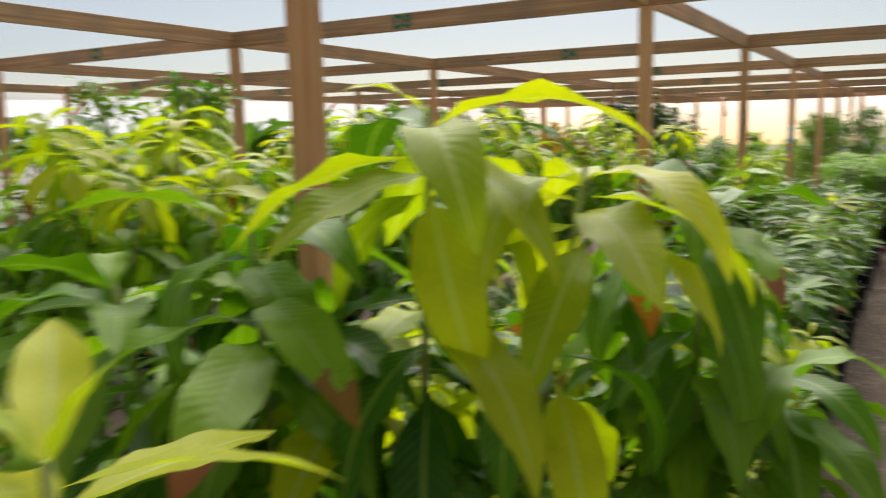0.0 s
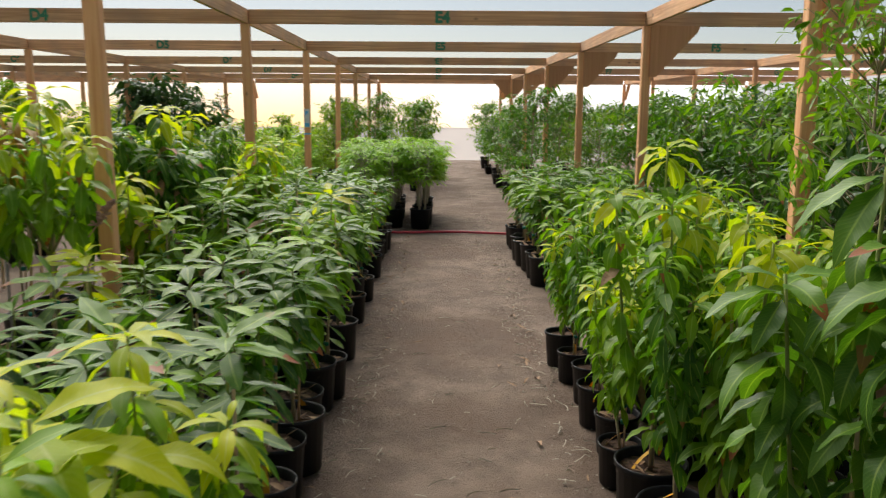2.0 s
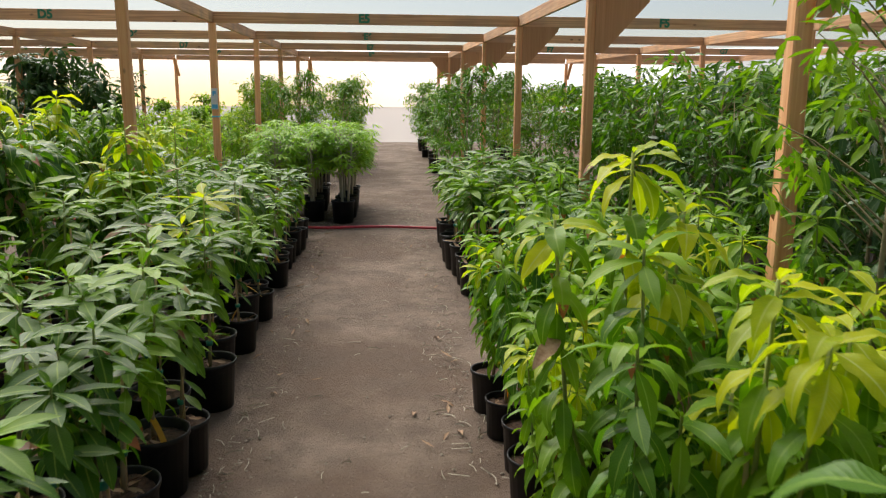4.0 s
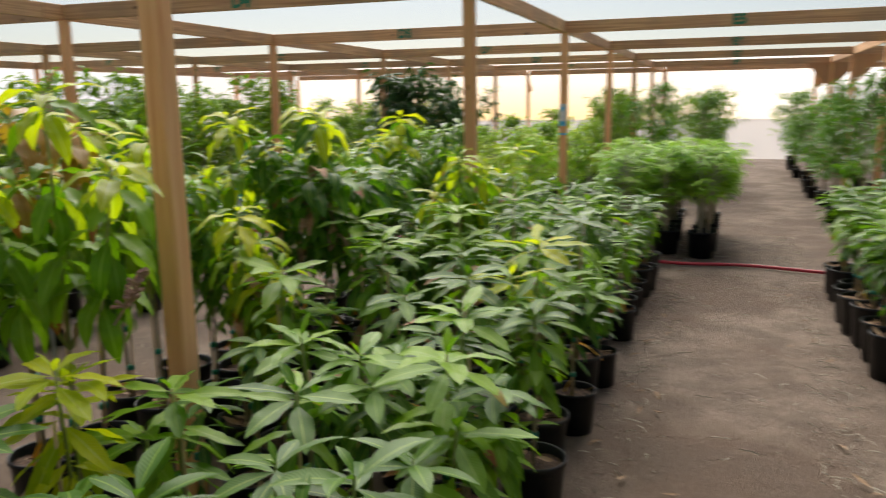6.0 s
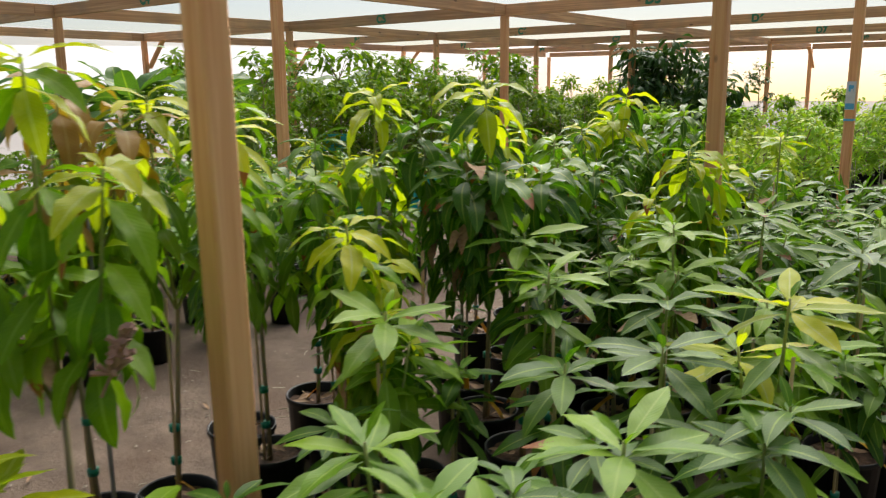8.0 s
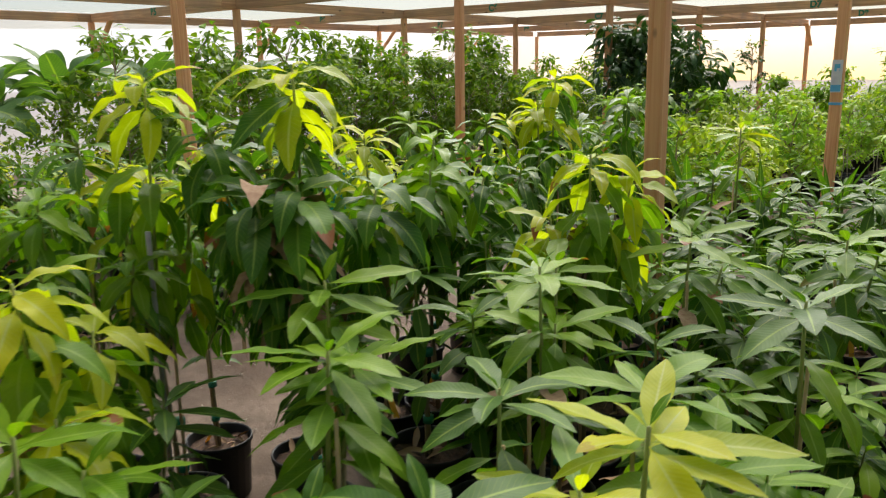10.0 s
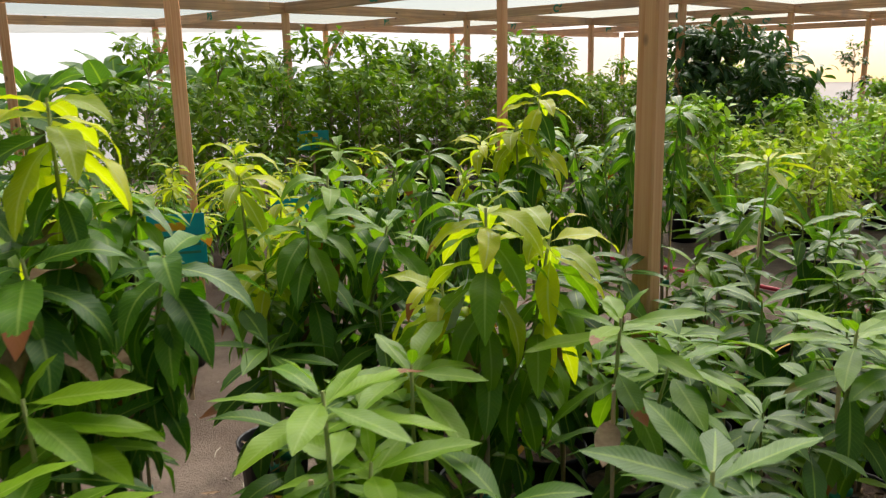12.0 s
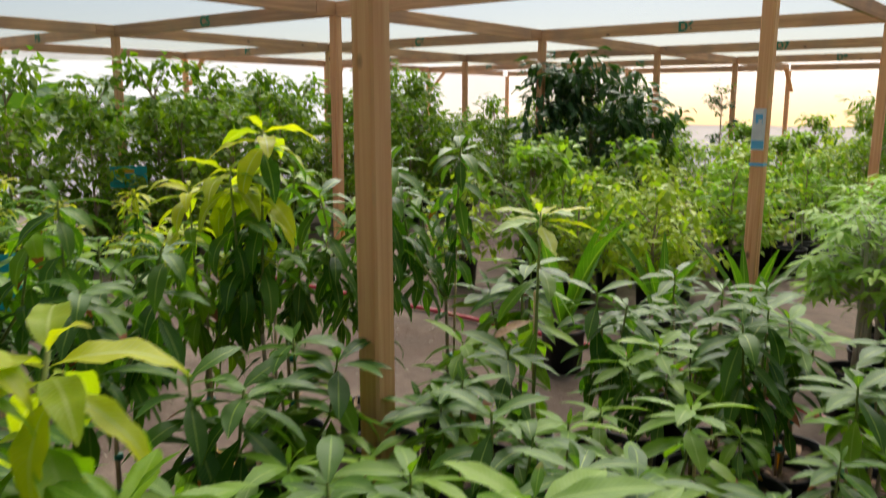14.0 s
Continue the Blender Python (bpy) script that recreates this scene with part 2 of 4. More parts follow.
def link(name, mesh, mat, parent=None, label="", at=None):
    if mat and not mesh.materials:
        mesh.materials.append(mat)
    ob = new(name, mesh)
    if parent:
        ob.parent = parent
    if at is not None:
        ob.matrix_basis = at
    if label:
        ob["label"] = label
    return ob


def bm_mesh(name, bm, smooth=False):
    me = bpy.data.meshes.new(name)
    bm.to_mesh(me)
    bm.free()
    if smooth:
        for f in me.polygons:
            f.use_smooth = True
    return me


def part(name, bm, mat, parent, label="", smooth=False, at=None):
    return link(name, bm_mesh(name, bm, smooth), mat, parent, label, at)


def thing(name, label, category, group="", at=None, kind=""):
    ob = new(name)
    ob.empty_display_size = 0.1
    if at is not None:
        ob.matrix_basis = at
    return tagged(ob, label, category, group, kind)


def box_bm(sx, sy, sz, bevel=0.004, z0=None):
    """A box centred on x and y; z from z0, or centred."""
    bm = bmesh.new()
    bmesh.ops.create_cube(bm, size=1)
    bmesh.ops.scale(bm, vec=(sx, sy, sz), verts=bm.verts)
    if z0 is not None:
        bmesh.ops.translate(bm, vec=(0, 0, z0 + sz / 2), verts=bm.verts)
    if bevel:
        bmesh.ops.bevel(bm, geom=bm.edges[:], offset=bevel, segments=1, affect="EDGES", profile=0.5)
    return bm


def tube_bm(points, radii, sides=8, bm=None, cap=True):
    """A tapered tube along points."""
    bm = bm or bmesh.new()
    rings = []
    pts = [Vector(q) for q in points]
    for i, q in enumerate(pts):
        d = (pts[min(i + 1, len(pts) - 1)] - pts[max(i - 1, 0)]).normalized()
        u = d.orthogonal().normalized()
        if i:
            u = (pu - d * pu.dot(d)).normalized()
        pu = u
        v = d.cross(u)
        r = radii[i] if isinstance(radii, (list, tuple)) else radii
        rings.append([bm.verts.new(q + (u * math.cos(k * 2 * math.pi / sides) + v * math.sin(k * 2 * math.pi / sides)) * r) for k in range(sides)])
    for r0, r1 in zip(rings, rings[1:]):
        for k in range(sides):
            bm.faces.new((r0[k], r0[(k + 1) % sides], r1[(k + 1) % sides], r1[k]))
    if cap:
        bm.faces.new(rings[0][::-1])
        bm.faces.new(rings[-1])
    return bm


def lathe_bm(profile, sides=24):
    """A turned shape from (radius, z) pairs."""
    bm = bmesh.new()
    rings = [[bm.verts.new((r * math.cos(k * 2 * math.pi / sides), r * math.sin(k * 2 * math.pi / sides), z)) for k in range(sides)] for r, z in profile]
    for r0, r1 in zip(rings, rings[1:]):
        for k in range(sides):
            bm.faces.new((r0[k], r0[(k + 1) % sides], r1[(k + 1) % sides], r1[k]))
    bm.faces.new(rings[0][::-1])
    return bm


# ---- leaves ----


def blade(length, width, droop, fold, segs, cols, wave=0.0, widest=0.42, seed=0, blunt=0.85):
    """One leaf as arrays: along +x from its stalk, drooping towards -z, folded up along the midrib. Returns vertices, quads, uv."""
    r = random.Random(seed)
    ph, bend = r.uniform(0, 6.28), r.uniform(-0.09, 0.09) * length
    verts, uv = [], []
    x = z = 0.0
    stalk = 0.07
    for i in range(segs + 1):
        s = i / segs
        w = 0.0
        if s > stalk:
            q = (s - stalk) / (1 - stalk)
            k = q ** (math.log(0.5) / math.log(widest))
            w = math.sin(math.pi * k) ** blunt if 0 < k < 1 else 0.0
        w = max(w * width / 2, 0.0018 if s < 0.98 else 0.0006)
        ang = -droop * s ** 1.3
        for j in range(cols + 1):
            c = j / cols * 2 - 1
            ripple = wave * width * math.sin(s * 17 + ph + (0 if c > 0 else 1.7)) * abs(c) * (w / (width / 2))
            verts.append((x, c * w * math.cos(fold) + bend * s * s, z + abs(c) * w * math.sin(fold) + ripple))
            uv.append((j / cols, s))
        x += length / segs * math.cos(ang)
        z += length / segs * math.sin(ang)
    k = cols + 1
    quads = [(i * k + j, (i + 1) * k + j, (i + 1) * k + j + 1, i * k + j + 1) for i in range(segs) for j in range(cols)]
    return np.array(verts, dtype=np.float64), np.array(quads, dtype=np.int64), np.array(uv, dtype=np.float64)


def leaf_mesh(name, template, mat):
    return joined(name, [(template, Matrix.Identity(4))], mat)


def joined(name, items, mat):
    """One mesh from many (template, matrix) leaves."""
    vs, qs, us, base = [], [], [], 0
    for (v, q, uv), m in items:
        a = np.array(m)
        vs.append(v @ a[:3, :3].T + a[:3, 3])
        qs.append(q + base)
        us.append(uv)
        base += len(v)
    v, q, u = np.concatenate(vs), np.concatenate(qs), np.concatenate(us)
    me = bpy.data.meshes.new(name)
    me.vertices.add(len(v))
    me.vertices.foreach_set("co", v.ravel())
    me.loops.add(q.size)
    me.loops.foreach_set("vertex_index", q.ravel().astype(np.int32))
    me.polygons.add(len(q))
    me.polygons.foreach_set("loop_start", np.arange(0, q.size, 4, dtype=np.int32))
    me.polygons.foreach_set("use_smooth", np.ones(len(q), dtype=bool))
    layer = me.uv_layers.new(name="leaf")
    layer.data.foreach_set("uv", u[q.ravel()].ravel())
    me.update(calc_edges=True)
    me.validate()
    me.materials.append(mat)
    return me


DROOPS = (0.4, 0.9, 1.35, 1.9)
FAR = [blade(1.0, 0.29, d, 0.25, 4, 2, 0.0, 0.45, i) for i, d in enumerate(DROOPS)]
NEAR = [blade(1.0, 0.28 + 0.02 * (i % 3), d, 0.2, 12, 4, 0.09, 0.42 + 0.03 * (i % 2), i + 3) for i, d in enumerate(DROOPS)]
ROSETTE = [blade(1.0, 0.31, d, 0.22, 5, 2, 0.0, 0.5, i) for i, d in enumerate((0.3, 0.5, 0.8, 1.3))]
CROWN = [blade(1.0, 0.30, d, 0.2, 3, 2, 0.0, 0.45, i) for i, d in enumerate((0.3, 0.8, 1.3))]
SMALL = [blade(1.0, 0.50, d, 0.2, 2, 2, 0.0, 0.5, i) for i, d in enumerate((0.3, 0.8))]
NARROW = [blade(1.0, 0.22, d, 0.2, 3, 2, 0.0, 0.4, i) for i, d in enumerate((0.3, 0.7, 1.1))]
PADDLE = [blade(1.0, 0.33, d, 0.22, 14, 6, 0.06, 0.52, i, 0.45) for i, d in enumerate((0.9, 1.5, 2.1))]
STRAP = [blade(1.0, 0.12, d, 0.5, 8, 2, 0.0, 0.4, i) for i, d in enumerate((0.3, 0.7))]
NEARFLAT = [blade(1.0, 0.28 + 0.02 * (i % 2), d, 0.17, 12, 4, 0.05, 0.50, i + 13) for i, d in enumerate((0.2, 0.45, 0.75, 1.15))]
LEAF["dry", True] = DRY
HERO_MESH = {(c, habit, i): leaf_mesh("leaf", ts[i], LEAF[c, True]) for c in ("dark", "blue", "mid", "lime", "red", "dry") for habit, ts in (("hang", NEAR), ("flat", NEARFLAT)) for i in range(4)}


def place_leaf(at, azimuth, lift, size, roll=0.0):
    return Matrix.Translation(at) @ Matrix.Rotation(azimuth, 4, "Z") @ Matrix.Rotation(-lift, 4, "Y") @ Matrix.Rotation(roll, 4, "X") @ Matrix.Diagonal((size, size, size, 1))


def whorl(r, at, count, size, habit, tier, az0=None):
    """Leaves round a shoot. flat: a star of nearly level leaves at one height; hang: leaves arch out and drop like an umbrella. Gives droop index and matrix."""
    az = r.uniform(0, 6.28) if az0 is None else az0
    out = []
    for i in range(count):
        f = i / max(1, count - 1)
        grown = r.uniform(0.85, 1.12)
        if habit == "flat":
            lift = (0.42 - 0.55 * f if tier == 0 else -0.05 - 0.55 * f) + r.uniform(-0.14, 0.14)
            di = min(3, int(r.uniform(0, 2.2) + (0.9 if tier else 0.2) * f))
            if tier == 0 and i < 2:
                lift, grown, di = r.uniform(0.7, 1.1), r.uniform(0.3, 0.55), 1
            drop = (0.004 if tier == 0 else 0.012) * i * size / 0.2
        else:
            lift = (0.50 - 1.05 * f if tier == 0 else 0.05 - 0.95 * f) + r.uniform(-0.2, 0.2)
            di = min(3, max(1, int(1.6 + r.uniform(0, 2.0) - 0.5 * f)))
            if i == 0 and tier == 0:
                lift, grown, di = r.uniform(0.6, 1.0), r.uniform(0.35, 0.6), 2
            drop = (0.006 if tier == 0 else 0.013) * i * size / 0.2
        p = Vector(at) + Vector((0, 0, -drop - r.uniform(0, 0.008)))
        out.append((di, place_leaf(p, az + i * 2.4 + r.uniform(-0.22, 0.22), lift, size * grown, r.uniform(-0.28, 0.28))))
    return out


def mango_design(seed, height, spread, shoots, tiers, count, size, bare=0.4, habit="flat", centred=False, az0=None, body=1.0, low=False):
    """Stems and leaves of a young mango tree over its pot. bare: height under which the stem carries no leaves."""
    r = random.Random(seed)
    stems, leaves, tips = [], [], []
    soil = 0.235
    fork = soil + (height - soil) * (r.uniform(0.1, 0.18) if low else r.uniform(0.35, 0.5))
    lean = Vector((r.uniform(-0.03, 0.03), r.uniform(-0.03, 0.03), 0))
    root = [Vector((0, 0, soil - 0.02)), Vector((0, 0, soil)) + lean * 0.5 + Vector((0, 0, (fork - soil) * 0.5)), Vector((0, 0, fork)) + lean]
    stems.append((root, [0.011, 0.009, 0.008]))
    for s in range(shoots):
        az = s * 6.283 / shoots + r.uniform(-0.5, 0.5)
        top = height * (1.0 if s == 0 else r.uniform(0.78, 0.96)) - (0 if centred else size * 0.15)
        out = spread * ((0.0 if centred else 0.25) if s == 0 else r.uniform(0.6, 1.0))
        a = root[-1]
        tip = Vector((math.cos(az) * out, math.sin(az) * out, top)) + (Vector() if centred else lean)
        mid = (a + tip) / 2 + Vector((math.cos(az), math.sin(az), -0.3)) * out * 0.25
        stems.append(([a, mid, tip], [0.007, 0.006, 0.004]))
        for k in range(tiers):
            f = 1 - k / max(1, tiers) * 0.85
            p = a.lerp(mid, f * 2) if f < 0.5 else mid.lerp(tip, f * 2 - 1)
            if p.z < bare:
                continue
            n = count if k == 0 else max(3, int(count * ((0.5, 0.5, 0.45, 0.4)[min(k - 1, 3)] if habit == "flat" else 0.75)))
            for di, m in whorl(r, p, n, size * (1.0 if k == 0 else body * (1.0 if k == 1 else 0.92)), habit, k, az0 if s == 0 and k == 0 else None):
                leaves.append((di, m, k if body == 1.0 or s == 0 else k + 2))
        tips.append(tip)
    # a few leaves lower on the main stem
    for k in range(3):
        z = r.uniform(bare, fork) if fork > bare else fork
        if z < bare:
            break
        leaves.append((r.randrange(4), place_leaf(root[1].lerp(root[2], 0.6) * 1.0 + Vector((0, 0, z - root[1].lerp(root[2], 0.6).z)), r.uniform(0, 6.28), r.uniform(-0.8, 0.1), size * 0.8), 9))
    return stems, leaves, tips


def stem_mesh(stems, sides=6):
    bm = bmesh.new()
    for k, (pts, rad) in enumerate(stems):
        had = len(bm.faces)
        tube_bm(pts, rad, sides if rad[0] > 0.008 else 3, bm, rad[0] > 0.008)
        if k:
            bm.faces.ensure_lookup_table()
            for f in bm.faces[had:]:
                f.material_index = 1
    return bm_mesh("stem", bm, True)


# ---- pots, canes, ties and tags ----
POT_MESH = bm_mesh("pot", lathe_bm([(0.122, 0.0), (0.138, 0.246), (0.146, 0.250), (0.147, 0.270), (0.143, 0.273), (0.136, 0.265), (0.130, 0.20)], 22), True)


def soil_mesh(seed, radius=0.137, z=0.226):
    r = random.Random(seed)
    bm = bmesh.new()
    bmesh.ops.create_grid(bm, x_segments=6, y_segments=6, size=1.0)
    for v in bm.verts:
        x, y = v.co.x, v.co.y
        v.co.x, v.co.y = x * math.sqrt(1 - y * y / 2) * radius, y * math.sqrt(1 - x * x / 2) * radius
        v.co.z = z + r.uniform(-0.010, 0.014)
    return bm_mesh("soil", bm, True)


SOILS = [soil_mesh(i) for i in range(3)]


def litter_mesh(seed):
    """Dead leaves lying on the soil of a pot."""
    r = random.Random(seed)
    items = []
    for k in range(6):
        a, q = r.uniform(0, 6.28), r.uniform(0, 0.08)
        items.append((blade(1.0, 0.3, r.uniform(-0.8, 0.9), 0.45, 4, 2, 0.1, 0.45, k), place_leaf((math.cos(a) * q, math.sin(a) * q, 0.243), r.uniform(0, 6.28), r.uniform(-0.1, 0.3), r.uniform(0.06, 0.11), r.uniform(-0.5, 0.5))))
    return joined("leaf_litter", items, DRY)


LITTER = []


def tie_mesh(radius):
    return bm_mesh("tie", tube_bm([(0, 0, -0.012), (0, 0, 0.012)], [radius, radius], 10), True)


TIE_MESH = tie_mesh(0.019)


def tag_mesh(length=0.11, width=0.02):
    """A bent strip tag."""
    bm = bmesh.new()
    rows = []
    for i in range(6):
        s = i / 5
        rows.append([bm.verts.new((s * length, y * width / 2, -0.35 * length * s * s)) for y in (-1, 1)])
    for a, b in zip(rows, rows[1:]):
        bm.faces.new((a[0], b[0], b[1], a[1]))
    bmesh.ops.solidify(bm, geom=bm.faces[:], thickness=0.0012)
    return bm_mesh("tag", bm)


TAG_MESH = tag_mesh(0.17, 0.026)


LITTER.extend(litter_mesh(40 + i) for i in range(3))


def potted(name, seed, design, colours, label, category, group="", hero=False, stake=True, templates=None, bark=None, tags=True, pot=True, habit="hang"):
    """A potted plant, built round its own origin: pot, soil, stem, foliage, cane, ties and tag. colours: (tip colour, body colour)."""
    r = random.Random(seed * 7 + 1)
    stems, leaves, tips = design
    t = thing(name, label, category, group)
    if pot:
        link("pot", POT_MESH, POT, t)
        link("soil", SOILS[seed % 3], SOIL, t)
        if stake:
            tagged(link("leaf_litter", LITTER[seed % 3], None, t), "brown dead leaves", "", "", "stuff")
    if hero:
        part("stem", tube_bm(*stems[0], 8), BARK, t, "", True)
        for shoot in stems[1:]:
            part("shoot", tube_bm(*shoot, 6), GREENSTEM, t, "", True)
    else:
        me = stem_mesh(stems)
        me.materials.append(bark or BARK)
        me.materials.append(bark or (GREENSTEM if "mango" in name else BARK))
        link("stem", me, None, t)
    if hero:
        for di, m, k in leaves:
            c = colours[0] if k == 0 or (k == 1 and r.random() < 0.2) else colours[1]
            if r.random() < 0.1:
                c = colours[1]
            if k > 1 and r.random() < 0.06:
                c = "dry"
            link("leaf", HERO_MESH[c, habit, di], None, t, "", m)
    else:
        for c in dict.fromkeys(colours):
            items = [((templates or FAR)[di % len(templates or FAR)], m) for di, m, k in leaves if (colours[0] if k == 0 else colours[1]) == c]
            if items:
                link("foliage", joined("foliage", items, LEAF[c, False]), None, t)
    if stake:
        x, y = r.uniform(0.012, 0.022), r.uniform(-0.02, 0.02)
        h = min(1.0, max(p.z for p in tips) * 0.85)
        link("cane", bm_mesh("cane", tube_bm([(x, y, 0.2), (x + 0.01, y, h)], [0.006, 0.0055], 7), True), CANE, t)
        for z in (r.uniform(0.36, 0.42), r.uniform(0.5, 0.6)):
            link("tie", TIE_MESH, TIE, t, "green plastic tie tape", Matrix.Translation((x * 0.5, y * 0.5, z)))
    if tags and r.random() < 0.75:
        link("tag", TAG_MESH, YTAG, t, "yellow plastic strip tag", Matrix.Translation((0.01, 0, r.uniform(0.30, 0.38))) @ Matrix.Rotation(r.uniform(0, 6.28), 4, "Z") @ Matrix.Rotation(r.uniform(0.2, 0.9), 4, "Y"))
    return t


def crown_design(seed, height, base, radius, count, size, clumps=12, trunk=0.018, lean=0.0):
    """A bushy tree: trunk, limbs to clumps, and leaves round each clump."""
    r = random.Random(seed)
    stems, leaves, tips = [], [], []
    top = Vector((lean, 0, height * 0.8))
    stems.append(([Vector((0, 0, 0.2)), Vector((0.02, 0.01, height * 0.45)), top], [trunk, trunk * 0.7, trunk * 0.35]))
    for c in range(clumps):
        az, q = r.uniform(0, 6.28), math.sqrt(r.uniform(0.05, 1))
        z = base + (height - base) * r.uniform(0.05, 0.95)
        f = (z - base) / (height - base)
        rad = radius * q * math.sqrt(max(0.05, 1 - (1.75 * f - 0.8) ** 2))
        tip = Vector((math.cos(az) * rad, math.sin(az) * rad, z))
        a = Vector((0.02, 0.01, max(0.3, min(z - rad * 0.6, height * 0.75))))
        stems.append(([a, (a + tip) / 2 + Vector((0, 0, 0.03)), tip], [trunk * 0.4, trunk * 0.25, trunk * 0.12]))
        tips.append(tip)
        for i in range(count // clumps):
            back = r.random() ** 2
            p = tip.lerp(a, back * 0.6)
            d = Vector((r.gauss(0, 1), r.gauss(0, 1), r.gauss(0, 0.7)))
            p = p + d * size * 0.35
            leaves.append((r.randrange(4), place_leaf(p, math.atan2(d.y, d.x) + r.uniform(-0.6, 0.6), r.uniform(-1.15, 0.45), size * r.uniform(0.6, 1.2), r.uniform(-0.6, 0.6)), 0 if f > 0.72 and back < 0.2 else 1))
    return stems, leaves, tips


def palmate_design(seed, height, base, radius, fronds, size, stemsn=3):
    """Upright pale stems with hand-shaped leaves on long stalks."""
    r = random.Random(seed)
    stems, leaves, tips = [], [], []
    for s in range(stemsn):
        az = r.uniform(0, 6.28)
        q = Vector((math.cos(az), math.sin(az), 0)) * 0.07
        top = Vector((math.cos(az) * 0.14, math.sin(az) * 0.14, height * r.uniform(0.7, 0.85)))
        stems.append(([q + Vector((0, 0, 0.2)), q * 1.2 + Vector((0, 0, height * 0.4)), top], [0.015, 0.013, 0.008]))
        tips.append(top)
        for f in range(fronds // stemsn):
            a2, up = r.uniform(0, 6.28), r.uniform(0, 1)
            p0 = (q * 1.2 + Vector((0, 0, base))).lerp(top, up)
            p1 = p0 + Vector((math.cos(a2), math.sin(a2), r.uniform(0.1, 0.7))) * radius * r.uniform(0.4, 0.8)
            p1.z = min(p1.z, height)
            stems.append(([p0, (p0 + p1) / 2 + Vector((0, 0, 0.02)), p1], [0.003, 0.0025, 0.002]))
            for k in range(7):
                leaves.append((k % 3, place_leaf(p1, a2 + (k - 3) * 0.62, r.uniform(-0.5, 0.15), size * (1 - 0.08 * abs(k - 3)) * r.uniform(0.8, 1.1), r.uniform(-0.3, 0.3)), 0))
    return stems, leaves, tips


def at(x, y, turn=None, size=1.0, tilt=0.0):
    return Matrix.Translation((x, y, 0)) @ Matrix.Rotation(turn if turn is not None else random.uniform(0, 6.28), 4, "Z") @ Matrix.Rotation(tilt, 4, "X") @ Matrix.Diagonal((size, size, size, 1))


# ---- the structure: plan of posts ----
POST_X = [-14.26, -10.23, -6.20, -2.17, 1.86, 5.89, 9.92]
POST_Y = [5.82 + 3.66 * k for k in range(-3, 7)]
ZJ = 2.49
W, E_, S_, N_ = POST_X[0], POST_X[-1], POST_Y[0], POST_Y[-1]

# ground: one sheet, finer and slightly uneven where it is walked on
gx = sorted({-400, -120, -40, -20, 20, 40, 120, 400} | {round(-15 + 0.25 * i, 3) for i in range(0, 101)})
gy = sorted({-400, -120, -40, -15, 50, 120, 400} | {round(-6 + 0.25 * i, 3) for i in range(0, 141)})
bm = bmesh.new()
gv = [[bm.verts.new((x, y, 0.012 * noise.noise((x * 0.9, y * 0.9, 0.3)) - 0.008 if -15 < x < 10 and -6 < y < 29 else 0.0)) for x in gx] for y in gy]
for i in range(len(gy) - 1):
    for j in range(len(gx) - 1):
        bm.faces.new((gv[i][j], gv[i][j + 1], gv[i + 1][j + 1], gv[i + 1][j]))
tagged(link("ground", bm_mesh("ground", bm, True), EARTH), "bare trodden brown earth with scattered litter", "ground", "", "structure")

POST_MESH = bm_mesh("post", box_bm(0.089, 0.089, ZJ + 0.03, 0.009, -0.03))
r = random.Random(5)
for i, x in enumerate(POST_X):
    for j, y in enumerate(POST_Y):
        ob = link("post", POST_MESH, POSTWOOD, None, "", pose(x, y, 0, r.uniform(-0.5, 0.5), r.uniform(-0.5, 0.5), r.choice((0, 180))))
        tagged(ob, "square fir post carrying the roof beams", "post", "shade house posts", "structure")
LONG = bm_mesh("long_beam", box_bm(0.14, 0.038, 3.66 - 0.004, 0.003))
CROSS = bm_mesh("cross_beam", box_bm(0.14, 0.038, 4.03 - 0.046, 0.003))
for x in POST_X:
    for y0, y1 in zip(POST_Y, POST_Y[1:]):
        ob = link("long_beam", LONG, BEAMWOOD, None, "", Matrix.Translation((x, (y0 + y1) / 2 - 0.25, ZJ + 0.07)) @ Matrix.Rotation(radians(90), 4, "X") @ Matrix.Rotation(radians(90), 4, "Z"))
        tagged(ob, "sawn plank beam resting on posts under white cloth", "beam", "long roof beams", "structure")
for y in POST_Y:
    for x0, x1 in zip(POST_X, POST_X[1:]):
        ob = link("cross_beam", CROSS, BEAMWOOD, None, "", Matrix.Translation(((x0 + x1) / 2, y, ZJ + 0.07 + r.uniform(-0.006, 0.006))) @ Matrix.Rotation(radians(90), 4, "Y"))
        tagged(ob, "sawn plank cross beam under white shade cloth", "beam", "cross roof beams", "structure")


# stencilled bay marks
def text_mesh(words, size, mat):
    c = bpy.data.curves.new("mark", "FONT")
    c.offset = 0.007
    c.body, c.size, c.extrude, c.align_x, c.align_y = words, size, 0.0012, "CENTER", "CENTER"
    ob = new("mark_source", c)
    me = bpy.data.meshes.new_from_object(ob.evaluated_get(bpy.context.evaluated_depsgraph_get()))
    bpy.data.objects.remove(ob)
    me.materials.clear()
    me.materials.append(mat)
    return me


for i, (x0, x1) in enumerate(zip(POST_X, POST_X[1:])):
    for j, y in enumerate(POST_Y):
        words = "ABCDEFG"[i + 1] + str(j)
        if y < 0 or y > 26:
            continue
        ob = link("bay_mark", text_mesh(words, 0.15, STENCIL), None, None, "", Matrix.Translation(((x0 + x1) / 2 - 0.05, y - 0.0215, ZJ + 0.068)) @ Matrix.Rotation(radians(90), 4, "X"))
        tagged(ob, "green stencilled bay letter and number on a beam", "sign", "bay marks", "structure")


